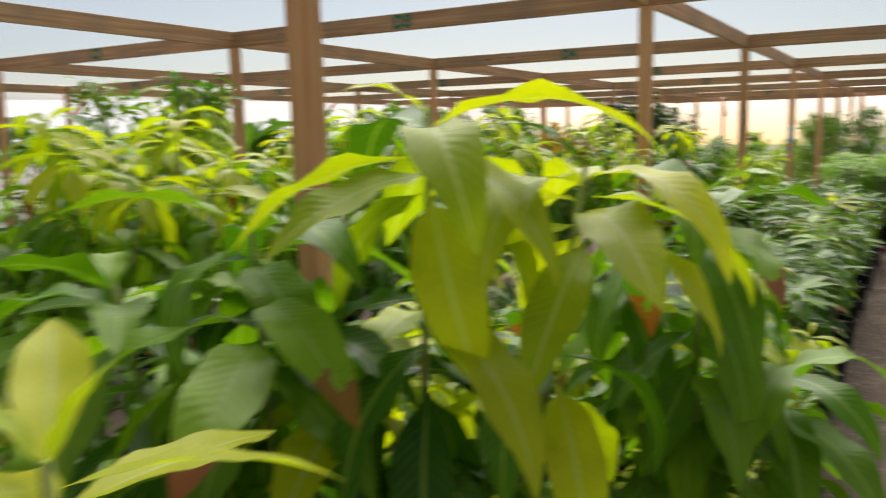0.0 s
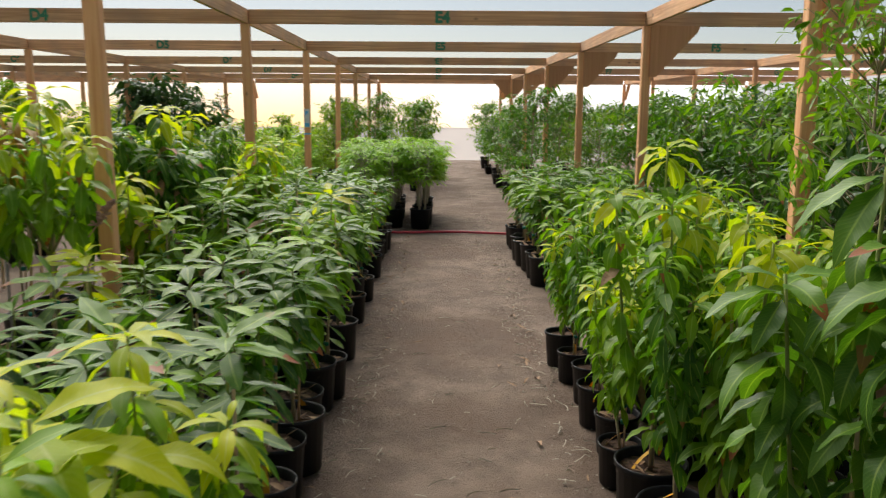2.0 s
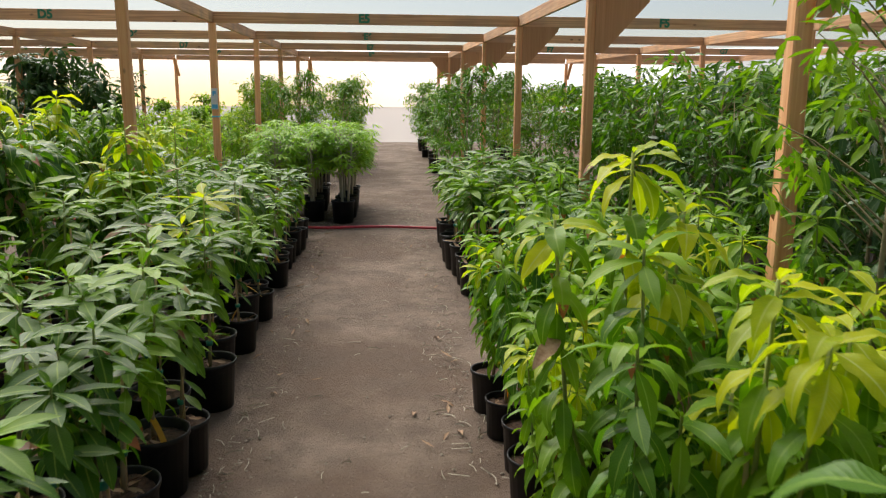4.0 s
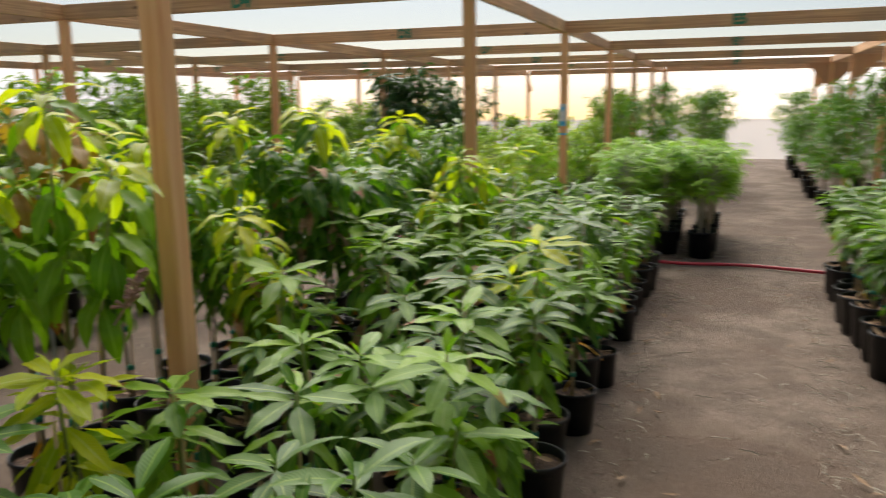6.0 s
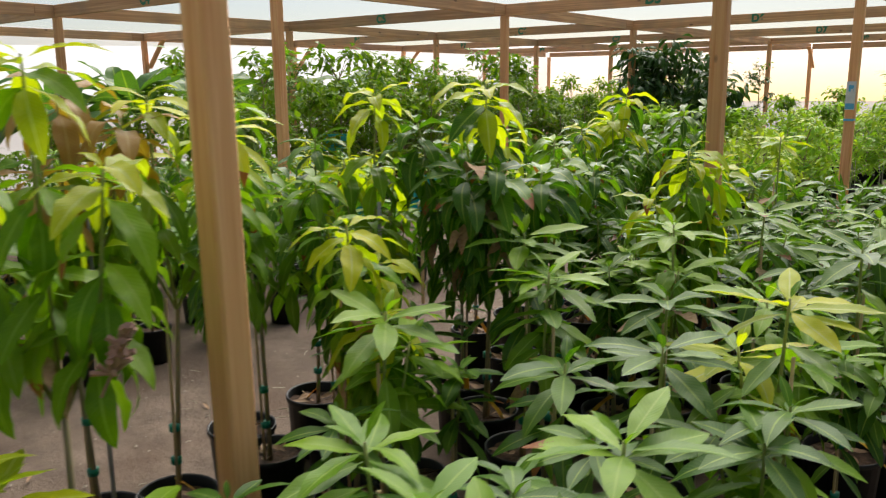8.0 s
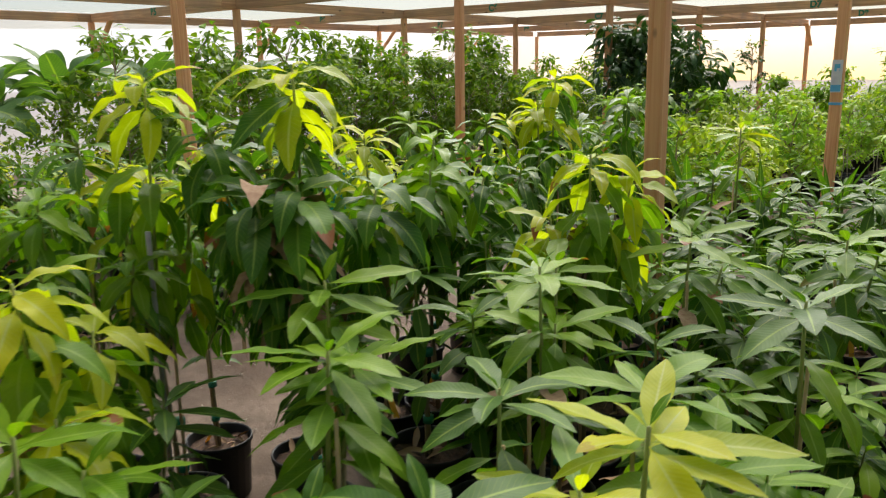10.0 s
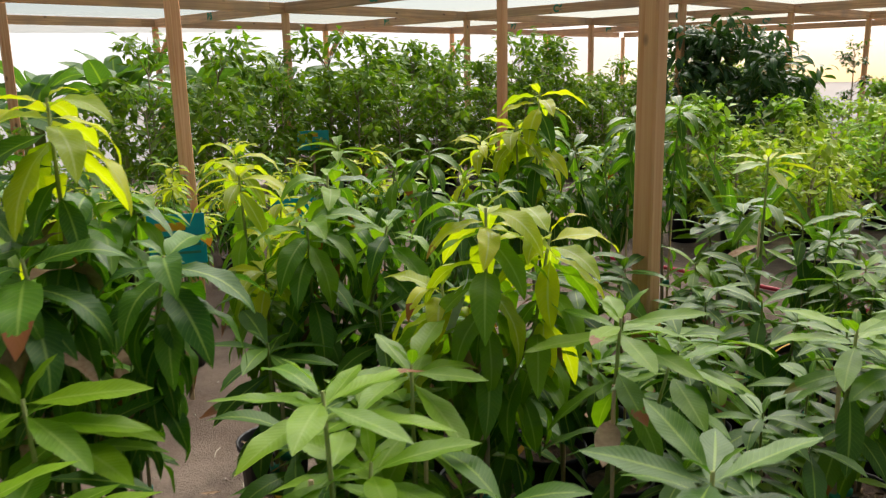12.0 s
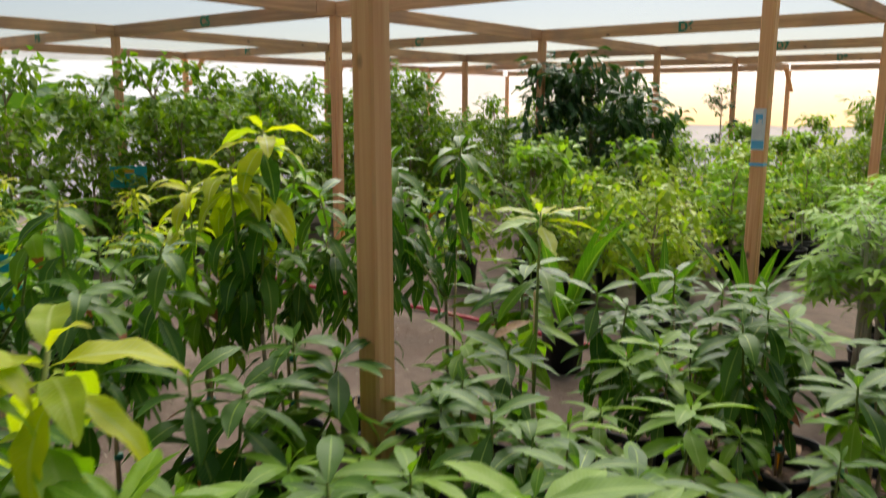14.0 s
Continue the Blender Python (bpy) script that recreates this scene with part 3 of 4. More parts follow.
# plywood gussets on the posts of the line east of the aisle
def gusset_mesh():
    bm = bmesh.new()
    pts = [(0.03, 0), (0.52, 0), (0.50, -0.06), (0.10, -0.50), (0.03, -0.50)]
    a = [bm.verts.new((x, -0.008, z)) for x, z in pts]
    b = [bm.verts.new((x, 0.008, z)) for x, z in pts]
    bm.faces.new(a)
    bm.faces.new(b[::-1])
    for k in range(5):
        bm.faces.new((a[k], b[k], b[(k + 1) % 5], a[(k + 1) % 5]))
    bmesh.ops.recalc_face_normals(bm, faces=bm.faces)
    return bm_mesh("gusset", bm)


GUSSET = gusset_mesh()
for y in POST_Y[2:]:
    ob = link("gusset", GUSSET, PLYWOOD, None, "", Matrix.Translation((1.86, y - 0.055, ZJ + 0.0)))
    tagged(ob, "triangular plywood gusset nailed to post and beam", "brace", "plywood gussets", "structure")
ob = link("gusset", GUSSET, PLYWOOD, None, "", Matrix.Translation((1.86, POST_Y[8] - 0.055, ZJ)) @ Matrix.Rotation(math.pi, 4, "Z"))
tagged(ob, "triangular plywood gusset nailed to post and beam", "brace", "plywood gussets", "structure")

# slanting braces on the outer posts
BRACE = bm_mesh("brace", box_bm(0.038, 0.089, 0.75, 0.003))
for y in POST_Y[1:-1]:
    ob = link("brace", BRACE, POSTWOOD, None, "", Matrix.Translation((W + 0.27, y + 0.07, ZJ - 0.22)) @ Matrix.Rotation(radians(45), 4, "Y"))
    tagged(ob, "short slanting wooden brace on an outer post", "brace", "outer braces", "structure")
for x in POST_X[1:-1]:
    ob = link("brace", BRACE, POSTWOOD, None, "", Matrix.Translation((x + 0.07, N_ - 0.27, ZJ - 0.22)) @ Matrix.Rotation(radians(90), 4, "Z") @ Matrix.Rotation(radians(-45), 4, "Y"))
    tagged(ob, "short slanting wooden brace on an outer post", "brace", "outer braces", "structure")


# cloth roof, sagging between the beams, and cloth walls
def cloth_roof():
    bm = bmesh.new()
    nx, ny = 6 * 8, 9 * 8
    grid = []
    for j in range(ny + 1):
        row = []
        for i in range(nx + 1):
            u, v = i / 8, j / 8
            sag = 0.05 * abs(math.sin(math.pi * u)) * abs(math.sin(math.pi * v)) + 0.015 * noise.noise((u * 2, v * 2, 0))
            row.append(bm.verts.new((W - 0.1 + (E_ - W + 0.2) * i / nx, S_ - 0.1 + (N_ - S_ + 0.2) * j / ny, ZJ + 0.165 - sag * 0.6)))
        grid.append(row)
    for j in range(ny):
        for i in range(nx):
            bm.faces.new((grid[j][i], grid[j][i + 1], grid[j + 1][i + 1], grid[j + 1][i]))
    return bm


tagged(part("ceiling", cloth_roof(), CLOTH, None, "", True), "white translucent shade cloth stretched over the beams", "ceiling", "", "structure")


def cloth_wall(name, a, b, cloth=WALLCLOTH):
    bm = bmesh.new()
    d = Vector((b[0] - a[0], b[1] - a[1], 0))
    nrm = Vector((-d.y, d.x, 0)).normalized()
    nx = int(d.length / 0.3)
    rows = []
    for k in range(6):
        z = -0.02 + (ZJ + 0.19) * k / 5
        rows.append([bm.verts.new(Vector((a[0], a[1], z)) + d * (i / nx) + nrm * 0.05 * noise.noise((i * 0.45, k * 0.5, a[0]))) for i in range(nx + 1)])
    for k in range(5):
        for i in range(nx):
            bm.faces.new((rows[k][i], rows[k][i + 1], rows[k + 1][i + 1], rows[k + 1][i]))
    tagged(part(name, bm, cloth, None, "", True), "white translucent cloth wall of the shade house", "wall", "", "structure")


cloth_wall("wall_west", (W - 0.12, S_ - 0.1), (W - 0.12, N_ + 0.1))
cloth_wall("wall_east", (E_ + 0.12, S_ - 0.1), (E_ + 0.12, N_ + 0.1))
cloth_wall("wall_north", (W - 0.1, N_ + 0.12), (E_ + 0.1, N_ + 0.12), NETCLOTH)
cloth_wall("wall_south", (W - 0.1, S_ - 0.12), (E_ + 0.1, S_ - 0.12))


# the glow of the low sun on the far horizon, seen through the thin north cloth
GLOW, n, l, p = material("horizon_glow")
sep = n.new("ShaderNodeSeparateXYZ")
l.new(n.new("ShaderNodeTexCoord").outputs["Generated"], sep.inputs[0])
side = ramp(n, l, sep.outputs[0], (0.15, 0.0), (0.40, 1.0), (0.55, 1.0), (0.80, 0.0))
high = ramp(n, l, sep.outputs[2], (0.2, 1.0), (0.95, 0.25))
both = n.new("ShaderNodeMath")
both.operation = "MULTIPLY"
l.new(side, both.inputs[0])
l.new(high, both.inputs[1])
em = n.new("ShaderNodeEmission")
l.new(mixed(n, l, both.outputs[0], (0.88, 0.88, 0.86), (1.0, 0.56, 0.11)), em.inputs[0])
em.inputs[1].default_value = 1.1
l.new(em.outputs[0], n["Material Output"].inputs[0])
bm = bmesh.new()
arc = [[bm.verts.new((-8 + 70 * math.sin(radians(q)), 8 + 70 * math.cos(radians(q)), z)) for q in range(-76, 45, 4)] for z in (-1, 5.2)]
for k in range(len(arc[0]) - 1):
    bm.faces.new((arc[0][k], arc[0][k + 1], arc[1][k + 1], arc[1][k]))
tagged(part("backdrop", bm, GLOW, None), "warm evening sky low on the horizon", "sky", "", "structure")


def clear_of_posts(x, y, gap=0.2):
    return all(abs(x - px) > gap or abs(y - py) > gap for px in POST_X for py in POST_Y)


# ---- plants ----
KINDS = {}


def kind(key, made):
    made.matrix_basis = Matrix.Translation((0, 0, 0))
    KINDS[key] = [made, False]
    return made


def put(key, x, y, turn=None, size=1.0, label=""):
    """Sets out a plant: the first built one itself, then copies."""
    ob, used = KINDS[key]
    m = at(x, y, turn, size, random.uniform(-0.03, 0.03))
    if used:
        ob = copy_thing(ob, m)
    else:
        ob.matrix_basis = m
        KINDS[key][1] = True
    if label:
        ob["label"] = label
    return ob


for i in range(7):
    c = ("blue", "blue", "mid", "blue", "mid", "blue", "mid")[i]
    kind(("low", i), potted("mango_sapling", 10 + i, mango_design(20 + i, 0.92 + 0.04 * (i % 3), 0.15, 1 + i % 3, 4, 10, 0.205, 0.40, "hang" if i in (1, 4) else "flat"), (c, ("blue", "dark", "blue", "mid", "blue", "mid", "mid")[i]), "young mango tree, dull green leaves, black pot, tied to cane", "potted tree", "low mango saplings", False, True, ROSETTE))
for i in range(6):
    kind(("mid", i), potted("mango_sapling", 30 + i, mango_design(40 + i, 1.45, 0.27, 4, 5, 12, 0.175, 0.40, "hang"), (("mid", "blue", "dark", "lime", "lime", "lime")[i], ("blue", "blue", "dark", "mid", "dark", "dark")[i]), "bushy mango sapling with drooping leaves in a black pot", "potted tree", "taller mango saplings", False, i % 3 == 0))
for i in range(4):
    kind(("east", i), potted("mango_sapling", 130 + i, mango_design(140 + i, 1.42, 0.26, 5, 6, 11, 0.155, 0.42, "hang", False, None, 1.0, True), (("mid", "lime", "mid", "mid")[i], ("mid", "mid", "dark", "dark")[i]), "bushy fresh green mango sapling in a black pot", "potted tree", "bushy mango saplings", False, i < 2))
for i in range(5):
    kind(("staked", i), potted("mango_sapling", 36 + i, mango_design(46 + i, 1.45, 0.25, 3, 4, 12, 0.185, 0.62, "hang"), (("mid", "lime", "blue", "mid", "mid")[i], ("dark", "mid", "dark", "dark", "blue")[i]), "staked mango sapling with a bare lower stem in a black pot", "potted tree", "staked mango saplings"))
for i in range(4):
    kind(("tall", i), potted("mango_sapling", 50 + i, mango_design(60 + i, 1.70, 0.30, 4, 3, 11, 0.22, 1.0, "hang"), (("mid", "mid", "lime", "dark")[i], ("mid", "dark", "mid", "dark")[i]), "tall staked mango sapling with long hanging leaves", "potted tree", "tall staked mangoes"))
for i in range(4):
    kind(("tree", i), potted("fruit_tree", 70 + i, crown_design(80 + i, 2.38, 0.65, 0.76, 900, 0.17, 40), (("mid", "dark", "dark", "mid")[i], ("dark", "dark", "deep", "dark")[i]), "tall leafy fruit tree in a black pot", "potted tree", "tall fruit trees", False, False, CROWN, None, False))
for i in range(3):
    kind(("willow", i), potted("fruit_tree", 75 + i, crown_design(86 + i, 2.15, 0.75, 0.56, 620, 0.16, 28), (("fine", "mid", "dark")[i], ("fine", "dark", "dark")[i]), "slender fruit tree with narrow hanging leaves", "potted tree", "narrow-leaved trees", False, False, NARROW, None, False))
for i in range(4):
    kind(("shrub", i), potted("shrub", 90 + i, crown_design(95 + i, 2.05, 0.3, 0.66, 920, 0.14, 40), (("fine", "fine", "mid", "fine")[i], "fine"), "dense small-leaved green shrub in a nursery pot", "shrub", "background shrubs", False, False, SMALL, None, False))
for i in range(3):
    kind(("yshrub", i), potted("shrub", 110 + i, crown_design(115 + i, 1.3, 0.3, 0.5, 520, 0.125, 26), (("yellow", "yellow", "bright")[i], ("yellow", "bright", "fine")[i]), "yellow-green leafy shrub in a nursery pot", "shrub", "yellow-green shrubs", False, False, SMALL, None, False))
for i in range(3):
    kind(("cassava", i), potted("cassava", 120 + i, palmate_design(125 + i, 1.42, 0.58, 0.36, 96, 0.165), ("bright", "bright"), "bright green hand-leaved plant with pale stems, black pot", "potted plant", "hand-leaved plants", False, False, NARROW, PALEBARK, False))

# saplings beside the path, each leaf of its own: x, y, height of the tip, tip colour, body colour, hanging leaves or a flat rosette
NEAREST = [
    (-0.97, 0.95, 1.66, "lime", "dark", "hang"), (-0.78, 1.56, 1.52, "mid", "mid", "hang"), (-0.93, 0.40, 1.43, "lime", "lime", "flat"),
    (-1.28, 0.95, 1.52, "mid", "dark", "hang"), (-0.94, 2.47, 1.14, "lime", "mid", "hang"), (-1.06, 3.12, 1.10, "blue", "blue", "flat"),
    (-0.84, 3.34, 1.04, "blue", "dark", "flat"), (0.60, 4.20, 1.52, "lime", "mid", "hang"), (0.69, 3.62, 1.34, "lime", "mid", "hang"),
    (0.64, 2.81, 1.58, "blue", "blue", "hang"), (-1.06, 5.91, 0.98, "mid", "blue", "flat"), (-1.17, 7.20, 0.97, "mid", "mid", "flat"),
    (-1.61, 5.75, 0.88, "mid", "dark", "flat"), (-1.95, 6.20, 1.02, "mid", "mid", "flat"), (-2.26, 6.36, 1.22, "lime", "mid", "hang"),
    (-2.33, 7.24, 1.66, "lime", "dark", "bushy"), (-2.72, 7.00, 1.63, "lime", "mid", "hang"), (-1.74, 7.76, 1.05, "mid", "mid", "flat"),
    (-1.24, 6.52, 0.97, "blue", "blue", "flat"), (-1.96, 5.01, 0.97, "lime", "lime", "flat"), (-2.33, 5.42, 1.74, "lime", "mid", "hang"),
    (-1.58, 7.40, 1.14, "mid", "mid", "flat"), (-1.80, 8.08, 1.36, "lime", "mid", "hang"),
    (-1.49, 8.23, 1.10, "mid", "blue", "flat"), (-2.52, 8.12, 1.38, "mid", "dark", "hang"), (-2.81, 9.55, 1.58, "lime", "dark", "hang"),
    (-1.96, 10.10, 1.30, "lime", "mid", "flat"), (-1.11, 8.74, 1.03, "mid", "blue", "flat"), (-1.00, 7.75, 1.06, "blue", "mid", "flat"),
    (-1.00, 6.80, 1.08, "lime", "mid", "flat"), (-2.85, 5.75, 1.66, "red", "mid", "hang"), (-1.76, 6.80, 1.05, "mid", "mid", "flat"), (-1.42, 6.98, 0.98, "blue", "mid", "flat"), (-2.00, 7.02, 1.12, "mid", "dark", "flat"),
    (-1.53, 6.51, 0.86, "blue", "dark", "flat"), (-1.78, 5.27, 0.84, "mid", "mid", "flat"), (-1.97, 4.69, 0.92, "blue", "blue", "flat"),
    (-0.96, 5.46, 0.97, "mid", "mid", "flat"), (-1.39, 5.34, 0.86, "blue", "mid", "flat"),
]
for k, (x, y, h, c0, c1, habit) in enumerate(NEAREST):
    if habit == "bushy":
        d = mango_design(300 + k, h, 0.30, 6, 5, 15, 0.25, 0.5, "hang", True, None, 0.7)
    elif habit == "hang":
        d = mango_design(300 + k, h, 0.22, 4 if x > 0 else 3, 6 if x > 0 else 3 if h > 1.55 else 4, 12, 0.28 if k < 5 else 0.215 if c0 == "blue" else 0.16 if x > 0 else 0.225, 0.4 if x > 0 else 0.95 if h > 1.6 and y > 4 else 0.55, "hang", True, None, 1.0, x > 0)
    else:
        d = mango_design(300 + k, h, 0.16, 1 + k % 2, 3, 11, 0.225, 0.42, "flat", True)
    tint = {"lime": "yellow-green new", "mid": "fresh green", "blue": "dull green", "red": "reddish new"}[c0]
    ob = potted("mango_sapling", 200 + k, d, (c0, c1), "mango sapling, " + tint + (" leaves in a flat whorl" if habit == "flat" else " drooping leaves") + ", black pot", "potted tree", "mangoes beside the path", True, habit="flat" if habit == "flat" else "hang")
    ob.matrix_basis = at(x, y, random.uniform(0, 6.28))

# block between the aisle and the post line, low saplings
r = random.Random(11)
PITCH = 0.325


def block(key, variants, x0, x1, y0, y1, pitch=PITCH, smin=0.9, smax=1.1, skip=0.05, jitter=0.03):
    rows = int(round((y1 - y0) / pitch))
    cols = max(1, int(round((x1 - x0) / pitch)) + 1)
    for j in range(rows + 1):
        for i in range(cols):
            x, y = x0 + i * pitch + r.uniform(-jitter, jitter), y0 + j * pitch + r.uniform(-jitter, jitter) + (0.15 * (i % 2))
            if r.random() < skip or not clear_of_posts(x, y) or any((x - q[0]) ** 2 + (y - q[1]) ** 2 < 0.045 for q in NEAREST):
                continue
            put((key, r.randrange(variants)), x, y, r.uniform(0, 6.28), r.uniform(smin, smax))


block("low", 7, -1.92, -0.93, 3.6, 7.3, skip=0.06, smin=0.78, smax=1.03, jitter=0.045)
block("low", 7, -1.92, -0.93, 7.6, 11.2, skip=0.07, smin=0.76, smax=1.06, jitter=0.05)
block("staked", 5, -3.05, -2.5, 6.5, 10.2, pitch=0.42, smin=0.9, smax=1.05)
block("tall", 4, -3.0, -2.55, 1.0, 4.3, pitch=0.42, smin=0.95, smax=1.05)
block("tall", 4, -2.75, -2.6, 4.75, 6.3, pitch=0.42, smin=0.95, smax=1.02, skip=0.2)
block("mid", 6, -1.95, -1.0, 0.2, 3.2, pitch=0.36, smin=0.85, smax=0.98)
block("low", 7, -2.22, -2.2, 6.6, 10.4, pitch=0.38, smin=0.95, smax=1.15)
# west of the second path
block("mid", 6, -6.8, -4.6, -0.5, 10.0, pitch=0.51, smin=0.74, smax=0.92)
# east of the aisle
block("east", 4, 0.60, 1.7, 3.5, 6.1, pitch=0.34, smin=0.82, smax=0.99, jitter=0.045)
block("tall", 4, 1.05, 1.6, 2.3, 3.3, pitch=0.40, smin=0.85, smax=0.95)
block("low", 7, 0.75, 1.7, 8.7, 10.9, smin=1.0, smax=1.2)
block("low", 7, 1.2, 1.6, 6.6, 8.4, smin=0.95, smax=1.1)
block("tree", 4, 2.6, 4.8, 4.4, 12.2, pitch=0.82, smin=0.86, smax=0.98, jitter=0.14)
block("willow", 3, 1.2, 3.4, 13.4, 25.0, pitch=0.98, smin=0.8, smax=1.08, jitter=0.1)
# past the hose
block("cassava", 3, -1.3, -0.42, 12.35, 13.9, pitch=0.42, smin=0.95, smax=1.05, skip=0.0)
block("willow", 3, -2.3, -0.7, 17.6, 21.5, pitch=0.8, smin=0.85, smax=1.1)
block("yshrub", 3, -4.9, -3.1, 13.5, 16.0, pitch=0.6, smin=0.85, smax=1.1)
block("yshrub", 3, -4.8, -2.6, 17.2, 25.5, pitch=0.95, smin=0.9, smax=1.15)
block("shrub", 4, -9.4, -8.0, 12.5, 16.8, pitch=0.75, smin=0.78, smax=1.18, jitter=0.16)
block("shrub", 4, -9.4, -8.0, 17.4, 25.0, pitch=0.85, smin=0.75, smax=0.9, jitter=0.14)
block("shrub", 4, -9.4, -7.9, 2.5, 9.9, pitch=1.05, smin=0.55, smax=0.78, jitter=0.12)
block("shrub", 4, -9.2, -8.4, 10.7, 12.0, pitch=0.9, smin=0.85, smax=0.98, jitter=0.12)

put(("shrub", 0), -7.85, 6.75, 0.4, 1.1)
put(("shrub", 2), -7.9, 5.6, 1.4, 1.02)

# ---- single plants ----
# broad dark mango tree
d = crown_design(401, 2.38, 0.45, 1.15, 2600, 0.23, 64, 0.035)
ob = potted("mango_tree", 401, d, ("deep", "deep"), "broad dark green mango tree with hanging leaves", "tree", "", False, False, [blade(1.0, 0.31, q, 0.2, 5, 2, 0, 0.45, 3) for q in (0.6, 1.1, 1.5)], None, False)
ob.matrix_basis = at(-5.65, 17.2, 0.4)
d = crown_design(402, 2.35, 0.6, 0.42, 420, 0.10, 26, 0.02)
ob = potted("slender_tree", 402, d, ("fine", "deep"), "slender sparse tree seen against the white cloth wall", "tree", "", False, False, SMALL, None, False)
ob.matrix_basis = at(-6.1, 23.2, 1.0)
d = crown_design(403, 2.15, 1.0, 0.36, 420, 0.19, 16, 0.03)
ob = potted("frangipani", 403, d, ("dark", "yellow"), "upright broad-leaved plant with a dense leafy head", "potted tree", "", False, False, FAR, None, False)
ob.matrix_basis = at(-4.9, 4.0, 2.0)
d = crown_design(404, 2.42, 0.9, 0.60, 1100, 0.10, 46, 0.014)
ob = potted("slender_tree", 404, d, ("fine", "mid"), "tall open-branched tree with small leaves by a post", "tree", "", False, False, CROWN, None, False)
ob.matrix_basis = at(1.75, 4.9, 0.7)


def banana(seed, x, y, h):
    rr = random.Random(seed)
    t = thing("banana_plant", "banana plant with broad torn green leaves", "plant", "banana plants")
    part("trunk", tube_bm([(0, 0, 0), (0.02, 0, h * 0.4), (0, 0.01, h * 0.62)], [0.07, 0.055, 0.035], 12), GREENSTEM, t, "", True)
    for k in range(8):
        link("leaf", joined("banana_leaf", [(PADDLE[k % 3], place_leaf((0, 0, h * rr.uniform(0.5, 0.62)), k * 2.4 + rr.uniform(-0.3, 0.3), rr.uniform(0.45, 1.2), h * rr.uniform(0.40, 0.56), rr.uniform(-0.6, 0.6)))], LEAF["banana", False]), None, t)
    t.matrix_basis = at(x, y, rr.uniform(0, 6.28))


for k in range(30):
    banana(500 + k, -11.0 - 0.9 * (k % 3) + random.uniform(-0.3, 0.3), 5.0 + 0.40 * k, random.uniform(1.95, 2.35))


def palm_seedling(seed, x, y, h):
    rr = random.Random(seed)
    t = thing("palm_seedling", "young coconut palm with stiff pleated green leaves", "palm", "palm seedlings")
    link("pot", POT_MESH, POT, t)
    link("soil", SOILS[seed % 3], SOIL, t)
    for k in range(6):
        link("leaf", joined("palm_leaf", [(STRAP[k % 2], place_leaf((0, 0, 0.22), k * 2.4 + rr.uniform(-0.3, 0.3), rr.uniform(1.0, 1.4), h * rr.uniform(0.7, 1.0), rr.uniform(-0.4, 0.4)))], LEAF["dark", False]), None, t)
    t.matrix_basis = at(x, y)


palm_seedling(1, -2.95, 12.0, 1.05)
palm_seedling(2, -2.05, 12.75, 0.85)
palm_seedling(3, -2.6, 12.7, 0.75)

# dark empty pots standing in rows past the marked post
for k in range(14):
    t = thing("nursery_pot", "black plastic nursery pot with a thin bare seedling", "pot", "pots by the far posts")
    link("pot", POT_MESH, POT, t)
    link("soil", SOILS[k % 3], SOIL, t)
    part("stem", tube_bm([(0, 0, 0.2), (0.02, 0.01, 0.45), (0.0, 0.03, 0.62)], [0.006, 0.005, 0.003], 6), PALEBARK, t, "", True)
    t.matrix_basis = at(-3.0 + 0.33 * (k % 7), 16.0 + 0.36 * (k // 7), 0.3 * k)

# ---- small things ----


# red hose across the cross path
def hose():
    pts = [(-7.6, 12.6), (-6.5, 12.49), (-5.6, 12.46), (-4.4, 12.52), (-3.2, 12.5), (-2.4, 12.4), (-1.6, 12.22), (-0.8, 11.82), (0.0, 11.88), (0.9, 11.7), (1.8, 11.75), (3.2, 11.9)]
    out = []
    for i in range(len(pts) - 1):
        p0, p1, p2, p3 = (Vector((*pts[min(max(i + q, 0), len(pts) - 1)], 0.02)) for q in (-1, 0, 1, 2))
        for k in range(8):
            f = k / 8
            out.append(0.5 * ((2 * p1) + (p2 - p0) * f + (2 * p0 - 5 * p1 + 4 * p2 - p3) * f * f + (3 * p1 - p0 - 3 * p2 + p3) * f ** 3))
    return tube_bm(out, 0.017, 10)


tagged(part("hose", hose(), REDHOSE, None, "", True), "red rubber garden hose lying across the path", "hose")


def sign_board(x, y, z, w, h, turn):
    t = thing("plant_sign", "teal plastic plant sign with yellow heading on stake", "sign", "teal plant signs")
    part("stake", box_bm(0.025, 0.012, z + h * 0.3, 0.002, 0.0), CANE, t)
    board = part("board", box_bm(w, 0.006, h, 0.0015), TEAL, t, "", False, Matrix.Translation((0, -0.011, z)))
    part("heading", box_bm(w * 0.52, 0.003, h * 0.16, 0.0), YTAG, board, "yellow heading bar", False, Matrix.Translation((-w * 0.1, -0.0045, h * 0.26)))
    for k in range(3):
        part("text_line", box_bm(w * 0.8, 0.002, h * 0.05, 0.0), STENCIL, board, "", False, Matrix.Translation((0, -0.004, h * (0.05 - 0.16 * k))))
    t.matrix_basis = pose(x, y, 0, 0, 0, turn)


sign_board(-8.1, 12.0, 0.92, 0.36, 0.22, 60)
sign_board(-4.25, 9.13, 0.86, 0.26, 0.28, 55)
sign_board(-4.25, 8.42, 0.88, 0.28, 0.26, 60)
sign_board(-4.42, 5.56, 0.80, 0.36, 0.30, 42)

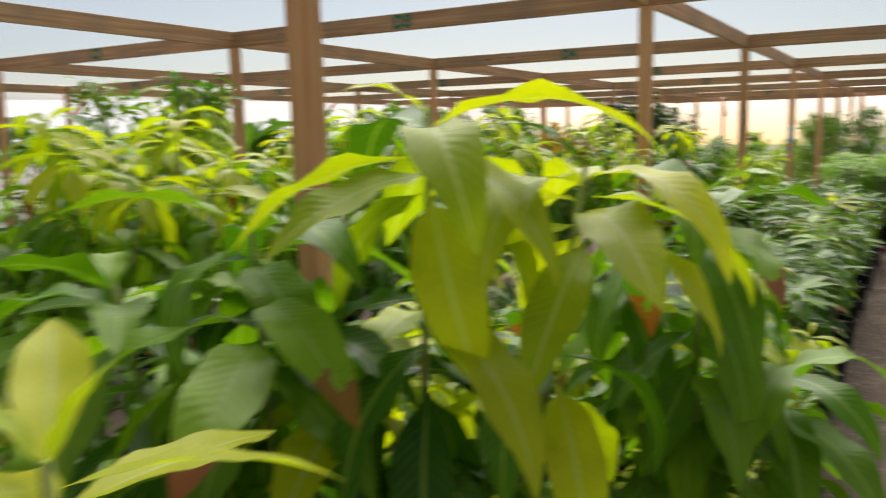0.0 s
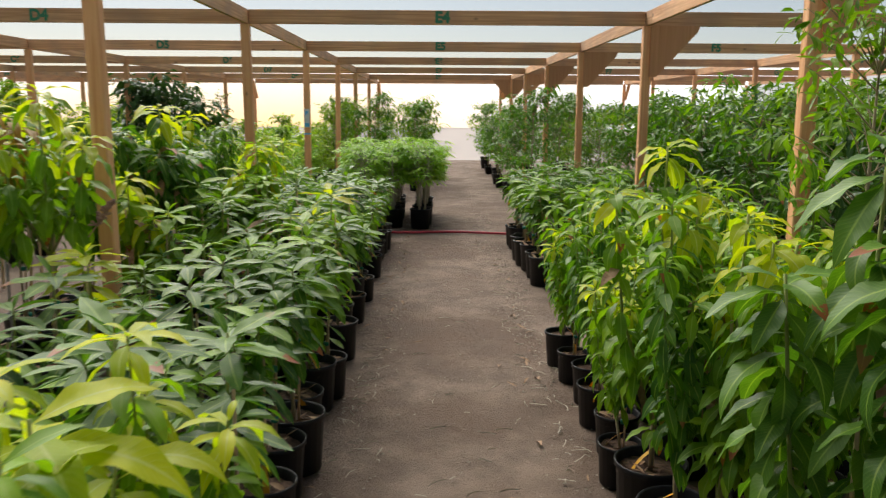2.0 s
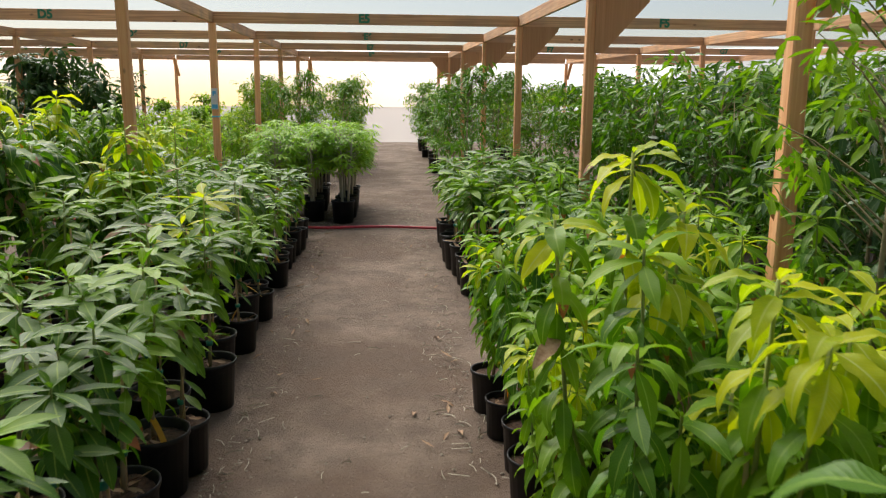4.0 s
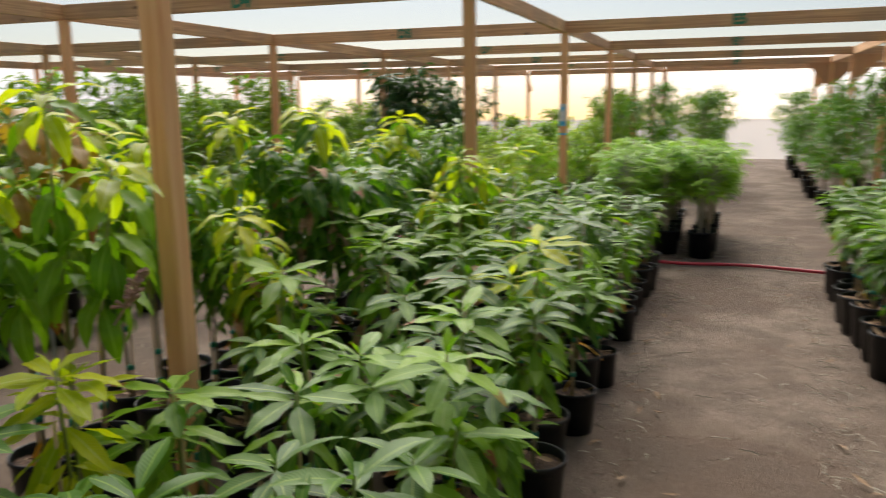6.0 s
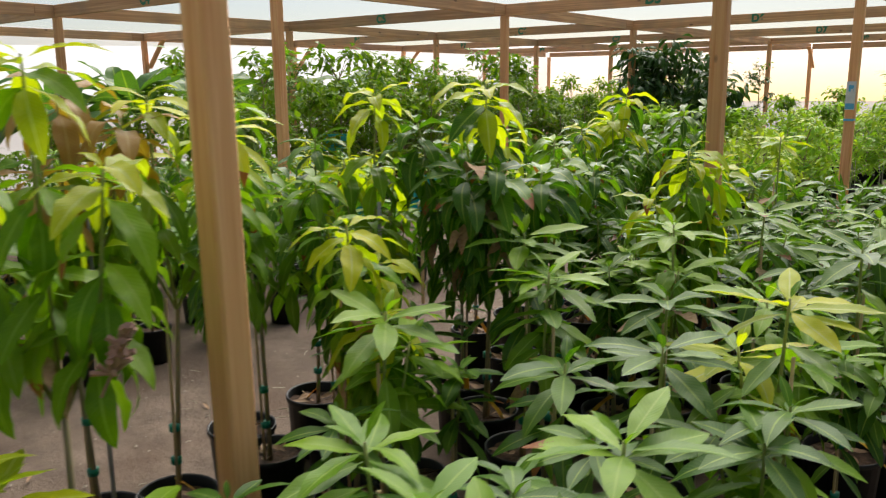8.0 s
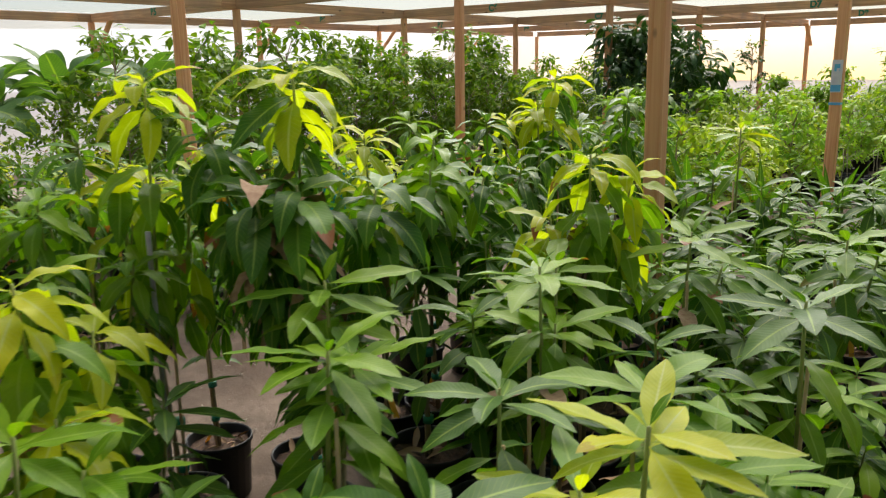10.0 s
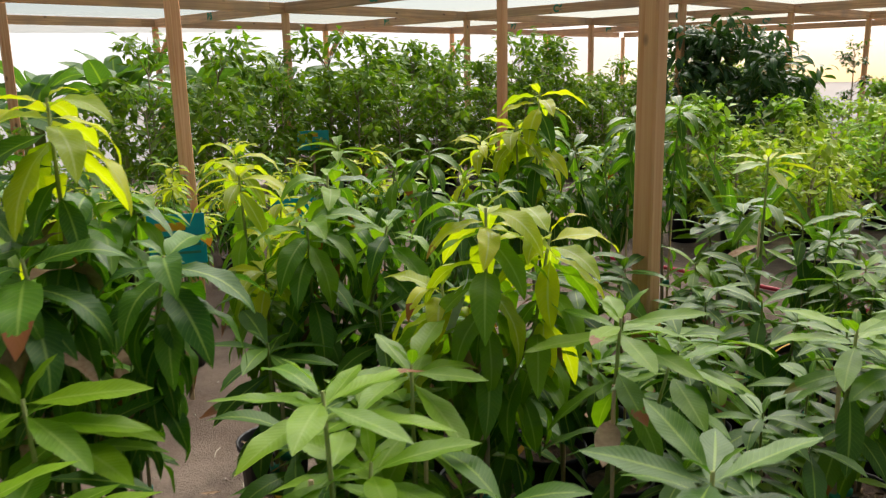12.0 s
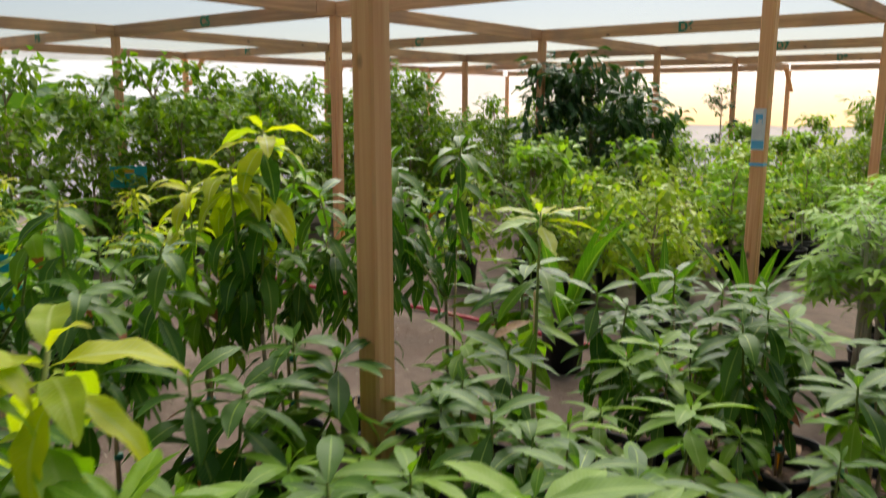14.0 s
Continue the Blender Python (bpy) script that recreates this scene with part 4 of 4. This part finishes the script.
# printed notice and blue band on the marked post
t = thing("post_notice", "white and blue printed notice fixed to the post", "notice")
part("sheet", box_bm(0.085, 0.002, 0.27, 0.0), WTAG, t)
part("print", box_bm(0.078, 0.002, 0.055, 0.0), BLUE, t, "blue printed block", False, Matrix.Translation((0, -0.002, -0.100)))
part("print", box_bm(0.045, 0.002, 0.06, 0.0), BLUE, t, "pale blue printed block", False, Matrix.Translation((0, -0.002, 0.07)))
part("text_line", box_bm(0.022, 0.002, 0.13, 0.0), WTAG, t, "", False, Matrix.Translation((0.008, -0.0032, 0.0)))
t.matrix_basis = pose(-2.17, 13.14 - 0.0465, 1.52)
t = thing("post_band", "blue painted band on the post under the notice", "band")
part("band", box_bm(0.092, 0.092, 0.022, 0.002), BLUE, t)
t.matrix_basis = pose(-2.17, 13.14, 1.29)

# dry flower stalk
bm = tube_bm([(0, 0, 0), (0.04, 0.0, 0.05), (0.10, 0.0, 0.12), (0.15, 0.01, 0.20)], [0.004, 0.004, 0.003, 0.002], 6)
fr = random.Random(3)
for k in range(64):
    f = fr.uniform(0.3, 1)
    p0 = Vector((0.15 * f, 0.0, 0.20 * f))
    p1 = p0 + Vector((fr.uniform(-1, 1), fr.uniform(-1, 1), fr.uniform(0, 1))) * 0.045 * (1.25 - f)
    tube_bm([p0, p1], [0.004, 0.008], 5, bm)
tagged(part("flower_stalk", bm, plain("dry_flower_pink", (0.42, 0.24, 0.19), 0.8), None, "", False, pose(-2.12, 5.42, 0.97)), "dry pinkish mango flower stalk on a sapling", "flower")

# white plant label tied to a sapling, grey conduit stakes
t = thing("plant_label", "white plastic label hanging from a sapling branch", "label")
part("strip", box_bm(0.03, 0.002, 0.12, 0.0008), WTAG, t)
part("string", tube_bm([(0, 0, 0.06), (0.005, 0, 0.1), (-0.002, 0, 0.14)], 0.0012, 5), WTAG, t)
t.matrix_basis = pose(-1.87, 8.03, 1.08, 12, 20, 35)
for x, y, h in ((-2.75, 5.75, 1.35), (-2.62, 6.9, 1.2)):
    t = thing("conduit_stake", "thin grey metal stake standing among saplings", "stake", "metal stakes")
    part("rod", tube_bm([(0, 0, 0), (0.004, 0, h)], 0.008, 8), STEEL, t, "", True)
    t.matrix_basis = pose(x, y, 0)


# wooden bench far back among the shrubs
def bench(x, y, length):
    t = thing("potting_bench", "grey weathered wooden plank bench", "bench", "potting benches")
    for k in range(4):
        part("plank", box_bm(0.19, length, 0.03, 0.004), BENCHWOOD, t, "", False, Matrix.Translation((-0.32 + 0.21 * k, 0, 0.68)))
    for sx in (-0.33, 0.33):
        part("rail", box_bm(0.04, length * 0.98, 0.09, 0.003), BENCHWOOD, t, "", False, Matrix.Translation((sx, 0, 0.618)))
        for sy in (-0.45, 0.0, 0.45):
            part("leg", box_bm(0.07, 0.07, 0.575, 0.003, 0.0), BENCHWOOD, t, "", False, Matrix.Translation((sx, sy * length, 0)))
    t.matrix_basis = pose(x, y, 0)


bench(-7.2, 6.6, 3.0)
bench(-7.2, 9.6, 2.4)

# litter on the earth
rr = random.Random(77)
twigs, pebbles = bmesh.new(), bmesh.new()
for k in range(800):
    x, y = rr.choice((rr.uniform(-0.8, 0.6), rr.gauss(-0.68, 0.08), rr.gauss(0.42, 0.08), rr.uniform(-4.4, -3.2))), rr.uniform(2.0, 14.0)
    az, ln = rr.uniform(0, 6.28), rr.uniform(0.02, 0.10)
    c, sn = math.cos(az) * ln / 2, math.sin(az) * ln / 2
    tube_bm([(x - c, y - sn, 0.004), (x + sn * 0.15, y - c * 0.15, 0.008), (x + c, y + sn, 0.004)], 0.0024, 3, twigs, False)
tagged(link("twig_litter", bm_mesh("twig_litter", twigs), PALEBARK), "pale twigs and straw bits on the earth", "litter", "", "stuff")
for k in range(1800):
    x, y, q = rr.choice((rr.uniform(-0.85, 0.65), rr.gauss(-0.66, 0.1), rr.gauss(0.42, 0.1), rr.uniform(-4.4, -3.2))), rr.uniform(1.5, 18.0), rr.uniform(0.004, 0.013)
    vs = [pebbles.verts.new((x + dx * q * rr.uniform(0.7, 1.2), y + dy * q * rr.uniform(0.7, 1.2), dz * q * 0.7 + 0.0)) for dx, dy, dz in ((1, 0, 0), (0, 1, 0), (-1, 0, 0), (0, -1, 0), (0, 0, 1))]
    for a_, b_ in ((0, 1), (1, 2), (2, 3), (3, 0)):
        pebbles.faces.new((vs[a_], vs[b_], vs[4]))
tagged(link("pebbles", bm_mesh("pebbles", pebbles), plain("pebble_stone", (0.42, 0.36, 0.29), 0.9, (0.22, 0.18, 0.14), 30.0)), "small pebbles and clods on the path", "litter", "", "stuff")
DRYLEAF = [joined("dry_leaf", [(blade(0.11, 0.028, q, 0.5, 6, 2, 0.1, 0.45, 5), Matrix.Identity(4))], DRY) for q in (-0.6, 0.8)]
for k in range(90):
    x, y = rr.choice((-0.70, 0.45, -0.66, 0.35, -0.5, 0.2, -3.4, -4.1, -3.8)) + rr.uniform(-0.12, 0.12), rr.uniform(2.5, 11.5)
    ob = link("dry_leaf", DRYLEAF[k % 2], None, None, "", Matrix.Translation((x, y, 0.012)) @ Matrix.Rotation(rr.uniform(0, 6.28), 4, "Z") @ Matrix.Diagonal((rr.uniform(0.4, 1.0),) * 3 + (1,)))
    tagged(ob, "curled brown dry leaf lying on the earth", "dry leaf", "fallen leaves")
